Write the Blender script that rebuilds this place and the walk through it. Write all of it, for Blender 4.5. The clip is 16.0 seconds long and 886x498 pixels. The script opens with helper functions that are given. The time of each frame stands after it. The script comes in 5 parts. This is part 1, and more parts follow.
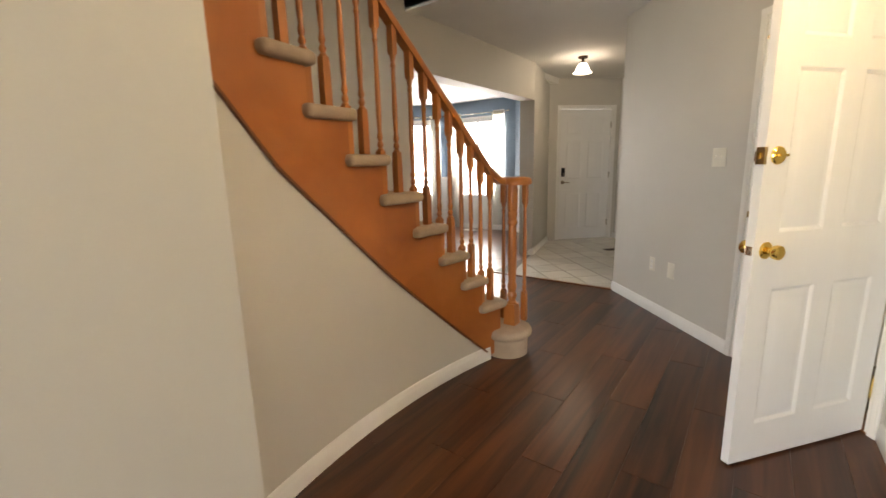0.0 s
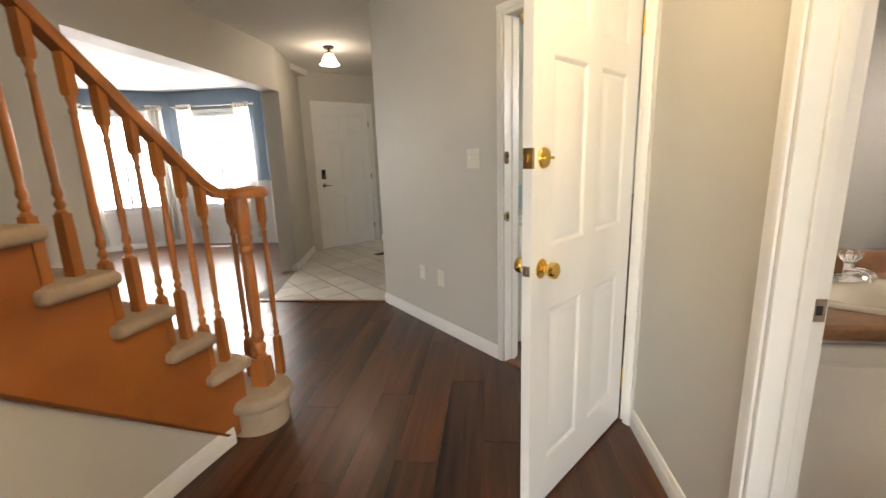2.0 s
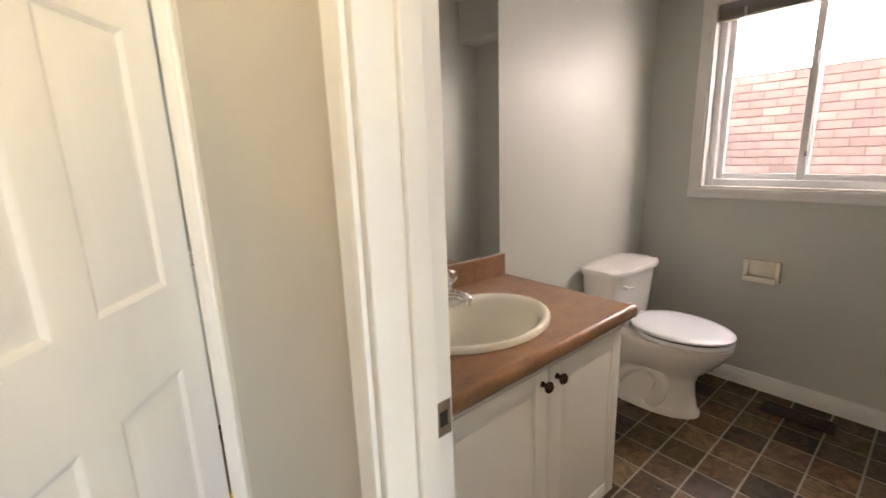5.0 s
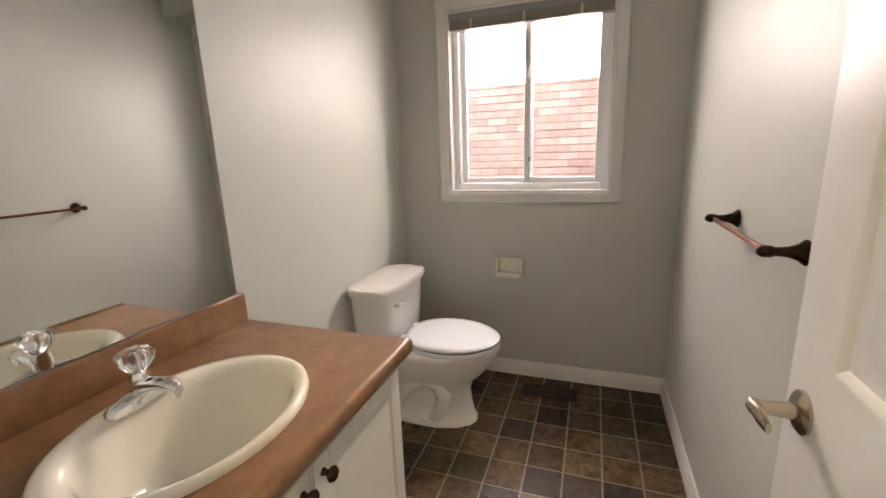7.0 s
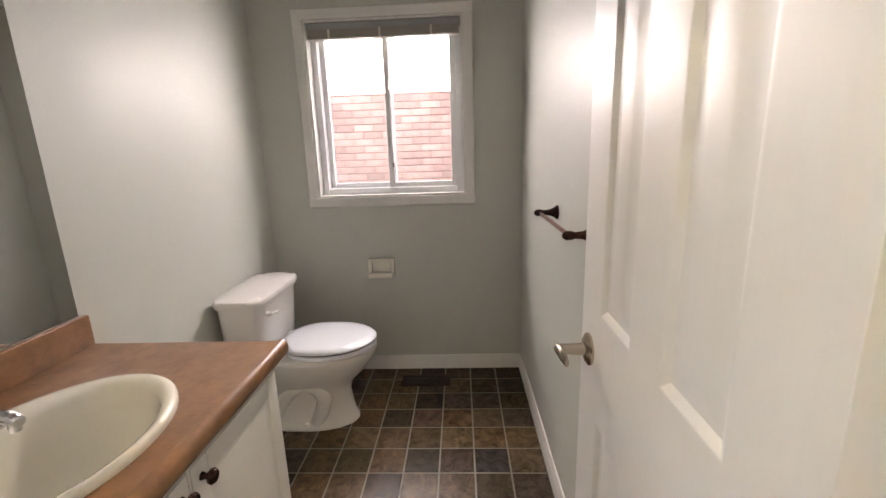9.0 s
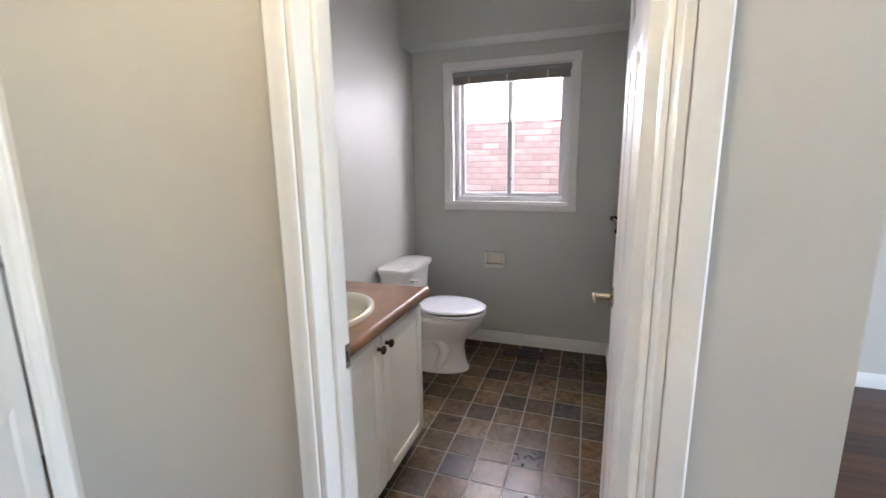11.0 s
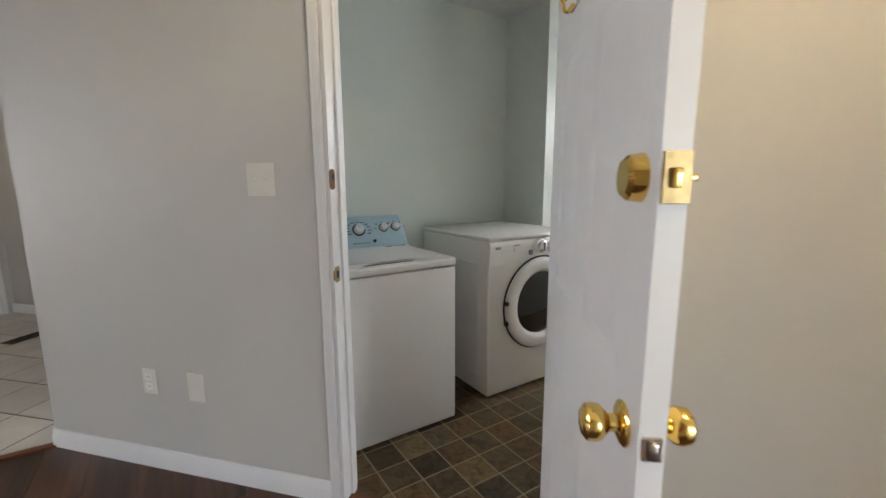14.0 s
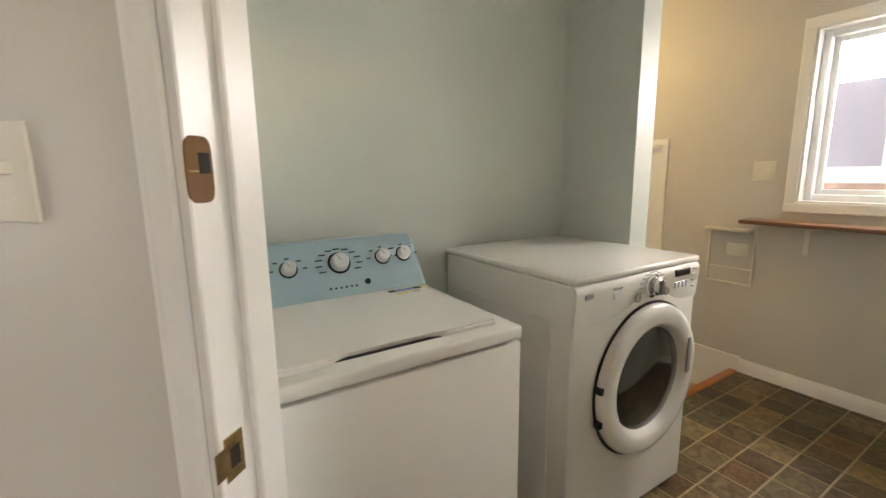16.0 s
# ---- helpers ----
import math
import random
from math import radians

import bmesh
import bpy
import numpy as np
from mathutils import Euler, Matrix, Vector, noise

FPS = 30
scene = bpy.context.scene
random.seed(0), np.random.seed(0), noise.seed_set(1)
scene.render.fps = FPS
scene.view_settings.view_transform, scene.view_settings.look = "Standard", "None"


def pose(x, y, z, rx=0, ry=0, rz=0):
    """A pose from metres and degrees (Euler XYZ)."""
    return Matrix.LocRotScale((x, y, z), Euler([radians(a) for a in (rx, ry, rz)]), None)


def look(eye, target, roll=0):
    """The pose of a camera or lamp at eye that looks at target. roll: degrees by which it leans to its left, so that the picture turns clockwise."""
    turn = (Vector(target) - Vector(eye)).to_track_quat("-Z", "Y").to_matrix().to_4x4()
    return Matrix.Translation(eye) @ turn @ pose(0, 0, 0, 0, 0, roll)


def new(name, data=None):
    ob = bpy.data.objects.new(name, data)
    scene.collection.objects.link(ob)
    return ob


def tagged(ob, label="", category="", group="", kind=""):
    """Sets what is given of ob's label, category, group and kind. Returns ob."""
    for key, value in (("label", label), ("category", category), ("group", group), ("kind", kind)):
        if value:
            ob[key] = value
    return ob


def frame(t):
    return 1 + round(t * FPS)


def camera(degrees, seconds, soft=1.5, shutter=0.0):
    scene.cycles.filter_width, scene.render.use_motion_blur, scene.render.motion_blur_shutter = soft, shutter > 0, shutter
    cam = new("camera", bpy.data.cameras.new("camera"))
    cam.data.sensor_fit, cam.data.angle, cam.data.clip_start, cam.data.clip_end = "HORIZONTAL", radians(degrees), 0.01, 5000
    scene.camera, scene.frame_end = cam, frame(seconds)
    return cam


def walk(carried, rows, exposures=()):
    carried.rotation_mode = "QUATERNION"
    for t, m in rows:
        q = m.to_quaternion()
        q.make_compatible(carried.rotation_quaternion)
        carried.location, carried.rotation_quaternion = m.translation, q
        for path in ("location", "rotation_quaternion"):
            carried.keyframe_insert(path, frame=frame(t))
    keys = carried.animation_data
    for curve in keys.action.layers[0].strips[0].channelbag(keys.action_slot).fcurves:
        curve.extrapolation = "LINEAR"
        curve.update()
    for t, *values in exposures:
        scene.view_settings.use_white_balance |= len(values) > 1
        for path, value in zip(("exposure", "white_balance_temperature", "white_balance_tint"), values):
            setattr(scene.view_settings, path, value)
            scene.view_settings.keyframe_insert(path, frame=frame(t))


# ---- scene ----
cam = camera(92.6, 16.0, shutter=0.25)
PATH = [
    (0, (0.012, -0.193, 1.277), (-1.157, 1.381, 0.885), -1.5),
    (0.5, (-0.038, 0.0, 1.288), (-0.993, 1.711, 0.888), -1.9),
    (1, (-0.056, 0.152, 1.287), (-0.781, 1.971, 0.881), -1.9),
    (1.5, (-0.077, 0.302, 1.291), (-0.554, 2.2, 0.877), -2.0),
    (2, (-0.104, 0.437, 1.289), (-0.328, 2.379, 0.867), -1.9),
    (2.5, (-0.085, 0.579, 1.273), (-0.043, 2.533, 0.848), -1.7),
    (3, (-0.044, 0.707, 1.278), (0.255, 2.638, 0.852), -1.8),
    (3.5, (0.011, 0.78, 1.274), (0.575, 2.652, 0.854), -1.7),
    (4, (0.099, 0.87, 1.281), (0.908, 2.65, 0.859), -1.7),
    (4.2, (0.139, 0.913, 1.284), (1.041, 2.647, 0.861), -1.7),
    (6.5, (0.612, 1.178, 1.289), (2.34, 2.08, 0.842), -2.3),
    (7, (0.641, 1.197, 1.292), (2.477, 1.853, 0.845), -2.0),
    (7.5, (0.66, 1.199, 1.295), (2.567, 1.603, 0.847), -2.0),
    (8, (0.666, 1.188, 1.295), (2.609, 1.341, 0.844), -1.9),
    (8.2, (0.655, 1.181, 1.293), (2.603, 1.263, 0.846), -2.0),
    (10.3, (0.125, 1.069, 1.332), (2.07, 1.289, 0.92), -0.8),
    (10.5, (0.048, 1.054, 1.336), (1.978, 1.386, 0.929), -0.7),
    (11, (-0.107, 0.982, 1.326), (1.749, 1.623, 0.948), -0.8),
    (11.5, (-0.237, 0.923, 1.308), (1.494, 1.86, 0.954), -0.7),
    (12, (-0.366, 0.937, 1.3), (1.182, 2.158, 0.966), -0.6),
    (12.5, (-0.492, 0.983, 1.306), (0.817, 2.458, 0.978), -0.1),
    (13, (-0.559, 1.059, 1.298), (0.588, 2.665, 0.975), 0.1),
    (13.5, (-0.559, 1.249, 1.286), (0.534, 2.891, 0.958), 0.0),
    (14, (-0.497, 1.486, 1.278), (0.57, 3.146, 0.949), -0.2),
    (14.5, (-0.401, 1.754, 1.274), (0.655, 3.42, 0.945), -0.4),
    (15, (-0.281, 1.997, 1.262), (0.761, 3.671, 0.929), -0.3),
    (15.5, (-0.147, 2.233, 1.263), (0.891, 3.909, 0.927), -0.6),
    (16, (-0.031, 2.437, 1.267), (1.01, 4.11, 0.924), -0.7),
]
walk(cam, [(t, look(eye, target, roll)) for t, eye, target, roll in PATH], [(0.0, 3.12, 7400, 16), (3.0, 3.17, 7100, 16), (4.2, 3.1, 6900, 15), (6.5, 3.22, 6800, 14), (8.2, 3.16, 6700, 13), (10.3, 3.24, 5800, 13), (11.5, 3.12, 5600, 14), (12.2, 3.03, 6000, 16), (13.5, 2.9, 6200, 17), (14.5, 3.18, 6400, 15), (16.0, 3.3, 7300, 16)])

# ---------- light ----------
world = bpy.data.worlds.new("sky")
scene.world = world
world.use_nodes = True
wn = world.node_tree
sky = wn.nodes.new("ShaderNodeTexSky")
sky.sky_type = 'NISHITA'
sky.sun_disc = False
SUN_EL, SUN_AZ = 62.5, 262.0          # degrees; azimuth clockwise from +y
sky.sun_elevation, sky.sun_rotation = radians(SUN_EL), radians(SUN_AZ)
wn.links.new(sky.outputs[0], wn.nodes["Background"].inputs[0])
wn.nodes["Background"].inputs[1].default_value = 0.15
sd = bpy.data.lights.new("sun", 'SUN')
sd.energy, sd.angle, sd.color = 5.0, radians(0.5), (1.0, 0.95, 0.87)
sun = new("sun", sd)
sdir = Vector((math.sin(radians(SUN_AZ)) * math.cos(radians(SUN_EL)), math.cos(radians(SUN_AZ)) * math.cos(radians(SUN_EL)), math.sin(radians(SUN_EL))))
sun.matrix_world = look(sdir * 30, (0, 0, 0))


def area_lamp(name, eye, target, w, h, watts, colour):
    d = bpy.data.lights.new(name, 'AREA')
    d.shape, d.size, d.size_y, d.energy, d.color = 'RECTANGLE', w, h, watts, colour
    ob = new(name, d)
    ob.matrix_world = look(eye, target)
    return ob


def bulb(name, at, watts, colour, r=0.05):
    d = bpy.data.lights.new(name, 'POINT')
    d.energy, d.color, d.shadow_soft_size = watts, colour, r
    ob = new(name, d)
    ob.location = at
    return ob


DAY = (0.93, 0.97, 1.0)
# first lamp fills an unseen south opening, added to light the hall from behind
area_lamp("daylight_south_fill", (-0.6, -3.62, 1.2), (-0.6, 0, 1.2), 2.6, 2.0, 20.5, DAY)
area_lamp("daylight_bay", (-4.5, 6.98, 1.4), (-4.5, 0, 1.0), 1.5, 1.5, 10, DAY)
area_lamp("daylight_bay_side", (-6.0, 6.5, 1.4), (-3.0, 3.5, 1.0), 0.9, 1.5, 8, DAY)
area_lamp("daylight_bath_window", (3.34, 1.53, 2.03), (0.6, 1.53, 1.55), 1.00, 0.70, 6.8, (1.0, 0.885, 0.845))
area_lamp("daylight_laundry_window", (3.24, 2.94, 1.98), (0.0, 2.94, 1.98), 0.98, 0.44, 5.8, (0.95, 0.98, 1.0))
bulb("bulb_foyer", (-1.86, 5.30, 2.33), 0.52, (1.0, 0.86, 0.66), 0.06)
bulb("bulb_hall", (0.28, 1.25, 2.31), 2.6, (1.0, 0.76, 0.38), 0.08)
bulb("bulb_landing", (2.2, 4.7, 2.2), 1.1, (1.0, 0.73, 0.28), 0.06)


# ---------- materials ----------
def mat(name, colour, rough=0.5, metal=0.0, var=0.06, scale=3.0, fine=60.0, bump=0.05, dist=0.002, spec=0.5, coat=0.0, rand=0.0, stretch=(1, 1, 1)):
    m = bpy.data.materials.new(name)
    m.use_nodes = True
    nt = m.node_tree
    b = nt.nodes["Principled BSDF"]
    b.inputs["Roughness"].default_value = rough
    b.inputs["Metallic"].default_value = metal
    b.inputs["Specular IOR Level"].default_value = spec
    b.inputs["Coat Weight"].default_value = coat
    b.inputs["Coat Roughness"].default_value = 0.12
    tc = nt.nodes.new("ShaderNodeTexCoord")
    mp = nt.nodes.new("ShaderNodeMapping")
    mp.inputs["Scale"].default_value = stretch
    nt.links.new(tc.outputs["Object"], mp.inputs[0])
    n1 = nt.nodes.new("ShaderNodeTexNoise")
    n1.inputs["Scale"].default_value, n1.inputs["Detail"].default_value = scale, 4
    n2 = nt.nodes.new("ShaderNodeTexNoise")
    n2.inputs["Scale"].default_value, n2.inputs["Detail"].default_value = fine, 3
    nt.links.new(mp.outputs[0], n1.inputs[0])
    nt.links.new(mp.outputs[0], n2.inputs[0])
    add = nt.nodes.new("ShaderNodeMath")
    add.operation = 'MULTIPLY_ADD'
    nt.links.new(n2.outputs[0], add.inputs[0])
    add.inputs[1].default_value = 0.5
    nt.links.new(n1.outputs[0], add.inputs[2])
    ramp = nt.nodes.new("ShaderNodeMapRange")
    ramp.inputs[1].default_value, ramp.inputs[2].default_value = 0.45, 1.05
    ramp.inputs[3].default_value, ramp.inputs[4].default_value = 1 - var, 1 + var
    nt.links.new(add.outputs[0], ramp.inputs[0])
    last = ramp.outputs[0]
    if rand:
        oi = nt.nodes.new("ShaderNodeObjectInfo")
        rr = nt.nodes.new("ShaderNodeMapRange")
        rr.inputs[3].default_value, rr.inputs[4].default_value = 1 - rand, 1 + rand
        nt.links.new(oi.outputs["Random"], rr.inputs[0])
        mu = nt.nodes.new("ShaderNodeMath")
        mu.operation = 'MULTIPLY'
        nt.links.new(last, mu.inputs[0])
        nt.links.new(rr.outputs[0], mu.inputs[1])
        last = mu.outputs[0]
    vm = nt.nodes.new("ShaderNodeVectorMath")
    vm.operation = 'SCALE'
    vm.inputs[0].default_value = colour
    nt.links.new(last, vm.inputs["Scale"])
    nt.links.new(vm.outputs[0], b.inputs["Base Color"])
    if bump:
        bp = nt.nodes.new("ShaderNodeBump")
        bp.inputs["Strength"].default_value, bp.inputs["Distance"].default_value = bump, dist
        nt.links.new(n2.outputs[0], bp.inputs["Height"])
        nt.links.new(bp.outputs[0], b.inputs["Normal"])
    return m


def wood_mat(name, dark, light, rough, rand=0.25, grain=(18, 1.2, 18), coat=0.0, bump=0.08, use_random=True, low=0.25, high=0.8):
    m = bpy.data.materials.new(name)
    m.use_nodes = True
    nt = m.node_tree
    b = nt.nodes["Principled BSDF"]
    b.inputs["Roughness"].default_value = rough
    b.inputs["Coat Weight"].default_value = coat
    tc = nt.nodes.new("ShaderNodeTexCoord")
    oi = nt.nodes.new("ShaderNodeObjectInfo")
    off = nt.nodes.new("ShaderNodeVectorMath")
    off.operation = 'MULTIPLY_ADD'
    off.inputs[1].default_value = grain
    nt.links.new(tc.outputs["Object"], off.inputs[0])
    if use_random:
        comb = nt.nodes.new("ShaderNodeVectorMath")
        comb.operation = 'SCALE'
        comb.inputs[0].default_value = (37.0, 91.0, 13.0)
        nt.links.new(oi.outputs["Random"], comb.inputs["Scale"])
        nt.links.new(comb.outputs[0], off.inputs[2])
    n1 = nt.nodes.new("ShaderNodeTexNoise")
    n1.inputs["Scale"].default_value, n1.inputs["Detail"].default_value, n1.inputs["Distortion"].default_value = 1.0, 6, 0.6
    n2 = nt.nodes.new("ShaderNodeTexNoise")
    n2.inputs["Scale"].default_value, n2.inputs["Detail"].default_value = 0.28, 2
    nt.links.new(off.outputs[0], n1.inputs[0])
    nt.links.new(off.outputs[0], n2.inputs[0])
    mx = nt.nodes.new("ShaderNodeMath")
    mx.operation = 'MULTIPLY_ADD'
    mx.inputs[1].default_value = 0.55
    nt.links.new(n1.outputs[0], mx.inputs[0])
    m2 = nt.nodes.new("ShaderNodeMath")
    m2.operation = 'MULTIPLY'
    m2.inputs[1].default_value = 0.5
    nt.links.new(n2.outputs[0], m2.inputs[0])
    nt.links.new(m2.outputs[0], mx.inputs[2])
    cr = nt.nodes.new("ShaderNodeValToRGB")
    cr.color_ramp.elements[0].position, cr.color_ramp.elements[0].color = low, (*dark, 1)
    cr.color_ramp.elements[1].position, cr.color_ramp.elements[1].color = high, (*light, 1)
    nt.links.new(mx.outputs[0], cr.inputs[0])
    rr = nt.nodes.new("ShaderNodeMapRange")
    rr.inputs[3].default_value, rr.inputs[4].default_value = 1 - rand, 1 + rand
    nt.links.new(oi.outputs["Random"], rr.inputs[0])
    vm = nt.nodes.new("ShaderNodeVectorMath")
    vm.operation = 'SCALE'
    nt.links.new(cr.outputs[0], vm.inputs[0])
    nt.links.new(rr.outputs[0], vm.inputs["Scale"])
    nt.links.new(vm.outputs[0], b.inputs["Base Color"])
    bp = nt.nodes.new("ShaderNodeBump")
    bp.inputs["Strength"].default_value, bp.inputs["Distance"].default_value = bump, 0.001
    nt.links.new(n1.outputs[0], bp.inputs["Height"])
    nt.links.new(bp.outputs[0], b.inputs["Normal"])
    return m


def tile_mat(name, stops, rough, scale=9.0, bump=0.15, amp=0.7):
    """Mottled tile: each piece takes its own tint from the ramp, with veins within it."""
    m = bpy.data.materials.new(name)
    m.use_nodes = True
    nt = m.node_tree
    b = nt.nodes["Principled BSDF"]
    b.inputs["Roughness"].default_value = rough
    geo = nt.nodes.new("ShaderNodeNewGeometry")
    oi = nt.nodes.new("ShaderNodeObjectInfo")
    n1 = nt.nodes.new("ShaderNodeTexNoise")
    n1.inputs["Scale"].default_value, n1.inputs["Detail"].default_value, n1.inputs["Distortion"].default_value = scale, 8, 1.2
    n1.inputs["Roughness"].default_value = 0.7
    nt.links.new(geo.outputs["Position"], n1.inputs[0])
    cr = nt.nodes.new("ShaderNodeValToRGB")
    while len(cr.color_ramp.elements) < len(stops):
        cr.color_ramp.elements.new(0.5)
    for i, c in enumerate(stops):
        cr.color_ramp.elements[i].position = i / (len(stops) - 1)
        cr.color_ramp.elements[i].color = (*c, 1)
    nt.links.new(oi.outputs["Random"], cr.inputs[0])
    mr = nt.nodes.new("ShaderNodeMapRange")
    mr.inputs[1].default_value, mr.inputs[2].default_value = 0.25, 0.75
    mr.inputs[3].default_value, mr.inputs[4].default_value = 1 - amp, 1 + amp
    nt.links.new(n1.outputs[0], mr.inputs[0])
    vm = nt.nodes.new("ShaderNodeVectorMath")
    vm.operation = 'SCALE'
    nt.links.new(cr.outputs[0], vm.inputs[0])
    nt.links.new(mr.outputs[0], vm.inputs["Scale"])
    nt.links.new(vm.outputs[0], b.inputs["Base Color"])
    bp = nt.nodes.new("ShaderNodeBump")
    bp.inputs["Strength"].default_value, bp.inputs["Distance"].default_value = bump, 0.002
    nt.links.new(n1.outputs[0], bp.inputs["Height"])
    nt.links.new(bp.outputs[0], b.inputs["Normal"])
    return m


def glass_mat(name, tint=(1, 1, 1), rough=0.0):
    m = bpy.data.materials.new(name)
    m.use_nodes = True
    b = m.node_tree.nodes["Principled BSDF"]
    b.inputs["Base Color"].default_value = (*tint, 1)
    b.inputs["Transmission Weight"].default_value = 1.0
    b.inputs["Roughness"].default_value = rough
    b.inputs["IOR"].default_value = 1.45
    return m


def glow_mat(name, colour, strength):
    m = bpy.data.materials.new(name)
    m.use_nodes = True
    b = m.node_tree.nodes["Principled BSDF"]
    b.inputs["Base Color"].default_value = (*colour, 1)
    b.inputs["Emission Color"].default_value = (*colour, 1)
    b.inputs["Emission Strength"].default_value = strength
    return m


HALL = mat("greige_wall_paint", (0.57, 0.545, 0.495), 0.55, var=0.03, scale=1.6, fine=180, bump=0.06, dist=0.001)
BATH = mat("grey_bath_paint", (0.585, 0.595, 0.545), 0.5, var=0.03, scale=1.6, fine=180, bump=0.06, dist=0.001)
LAUN = mat("grey_green_laundry_paint", (0.65, 0.69, 0.635), 0.45, var=0.03, scale=1.6, fine=180, bump=0.06, dist=0.001)
BLUE = mat("slate_blue_paint", (0.16, 0.22, 0.29), 0.55, var=0.04, scale=2, fine=180, bump=0.06, dist=0.001)
CEIL = mat("ceiling_white", (0.78, 0.77, 0.74), 0.8, var=0.03, scale=2, fine=220, bump=0.2, dist=0.002)
WHITE = mat("white_trim_paint", (0.80, 0.79, 0.76), 0.32, var=0.03, scale=4, fine=120, bump=0.03, dist=0.0008)
DOORW = mat("white_door_paint", (0.80, 0.80, 0.79), 0.40, var=0.025, scale=5, fine=90, bump=0.06, dist=0.001, stretch=(1, 1, 0.15))
OAK = wood_mat("orange_stained_oak", (0.26, 0.075, 0.014), (0.52, 0.19, 0.045), 0.33, rand=0.12, grain=(14, 14, 1.4), coat=0.15)
RAWWOOD = wood_mat("bare_wood", (0.075, 0.036, 0.014), (0.25, 0.13, 0.055), 0.8, rand=0.02, grain=(30, 30, 4))
OAKS = wood_mat("orange_stained_oak_skirt", (0.24, 0.065, 0.012), (0.55, 0.195, 0.047), 0.33, rand=0.02, grain=(6, 3, 3), coat=0.15)
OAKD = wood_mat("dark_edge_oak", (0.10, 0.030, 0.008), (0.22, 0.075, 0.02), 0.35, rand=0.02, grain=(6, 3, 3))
PLANK = wood_mat("dark_walnut_laminate", (0.009, 0.0032, 0.0017), (0.108, 0.038, 0.0145), 0.30, rand=0.12, grain=(22, 1.3, 22), bump=0.10, low=0.36, high=0.66)
SLATE = tile_mat("slate_look_vinyl", [(0.034, 0.022, 0.014), (0.115, 0.072, 0.034), (0.036, 0.031, 0.029), (0.088, 0.054, 0.037), (0.022, 0.017, 0.013), (0.125, 0.086, 0.044), (0.052, 0.042, 0.036), (0.100, 0.058, 0.028), (0.048, 0.042, 0.024)], 0.26, 16, 0.2, 0.95)
# copy of the slate vinyl with the laundry's warm light in its colours
OCHRE = tile_mat("warm_lit_slate_vinyl", [(0.060, 0.042, 0.020), (0.165, 0.110, 0.048), (0.045, 0.037, 0.024), (0.130, 0.080, 0.035), (0.034, 0.026, 0.016), (0.180, 0.126, 0.060), (0.075, 0.062, 0.034), (0.120, 0.064, 0.028), (0.070, 0.060, 0.030)], 0.28, 16, 0.2, 0.9)
for m in (SLATE, OCHRE):
    m.node_tree.nodes["Principled BSDF"].inputs["Specular IOR Level"].default_value = 0.28
GROUT = mat("beige_grout", (0.18, 0.15, 0.10), 0.5, var=0.15, scale=20, bump=0.1)
CERAM = tile_mat("white_foyer_tile", [(0.60, 0.58, 0.52), (0.66, 0.64, 0.58), (0.56, 0.54, 0.49)], 0.22, 3, 0.03, 0.12)
# grout for the laundry, its warm light put into the colour
GROUTL = mat("warm_lit_grout", (0.27, 0.215, 0.12), 0.5, var=0.15, scale=20, bump=0.1)
GROUTD = mat("brown_grout", (0.10, 0.085, 0.065), 0.7, var=0.15, scale=20, bump=0.1)
CARPET = mat("beige_carpet", (0.41, 0.31, 0.22), 0.95, var=0.16, scale=9, fine=260, bump=0.7, dist=0.006)
BRASS = mat("polished_brass", (0.86, 0.60, 0.17), 0.12, 1.0, var=0.03, scale=20, bump=0.0)
BRASSD = mat("worn_brass_plate", (0.36, 0.26, 0.12), 0.35, 1.0, var=0.25, scale=60, bump=0.05)
NICKEL = mat("brushed_nickel", (0.50, 0.44, 0.36), 0.24, 1.0, var=0.05, scale=30, bump=0.02)
CHROME = mat("chrome", (0.80, 0.80, 0.80), 0.06, 1.0, var=0.02, scale=20, bump=0.0)
BRONZE = mat("oil_rubbed_bronze", (0.055, 0.026, 0.018), 0.25, 0.75, var=0.2, scale=40, bump=0.02)
COPPER = mat("copper_bronze_bar", (0.28, 0.11, 0.07), 0.18, 1.0, var=0.1, scale=40, bump=0.0)
PORC = mat("white_porcelain", (0.73, 0.71, 0.68), 0.10, var=0.012, scale=3, bump=0.0, coat=0.5)
BISQ = mat("bisque_porcelain", (0.83, 0.80, 0.69), 0.09, var=0.015, scale=3, bump=0.0, coat=0.5)
SEATM = mat("white_seat_plastic", (0.72, 0.745, 0.79), 0.22, var=0.01, scale=3, bump=0.0)
LAMIN = mat("brown_laminate", (0.25, 0.130, 0.062), 0.30, var=0.30, scale=14, fine=60, bump=0.02)
CABW = mat("white_thermofoil", (0.78, 0.76, 0.71), 0.35, var=0.02, scale=3, bump=0.02)
ENAM = mat("white_appliance_enamel", (0.80, 0.785, 0.74), 0.22, var=0.012, scale=2, fine=150, bump=0.02, dist=0.0006, coat=0.2)
SILV = mat("silver_blue_console", (0.36, 0.50, 0.56), 0.30, 0.25, var=0.03, scale=8, bump=0.0)
SILVER = mat("silver_plastic", (0.62, 0.62, 0.62), 0.25, 0.6, var=0.03, scale=8, bump=0.0)
DIALW = mat("pale_dial_plastic", (0.70, 0.71, 0.71), 0.25, 0.1, var=0.02, scale=8, bump=0.0)
GREYP = mat("grey_plastic", (0.33, 0.33, 0.34), 0.4, var=0.03, scale=8, bump=0.0)
BLACK = mat("black_plastic", (0.012, 0.012, 0.013), 0.25, var=0.1, scale=8, bump=0.0)
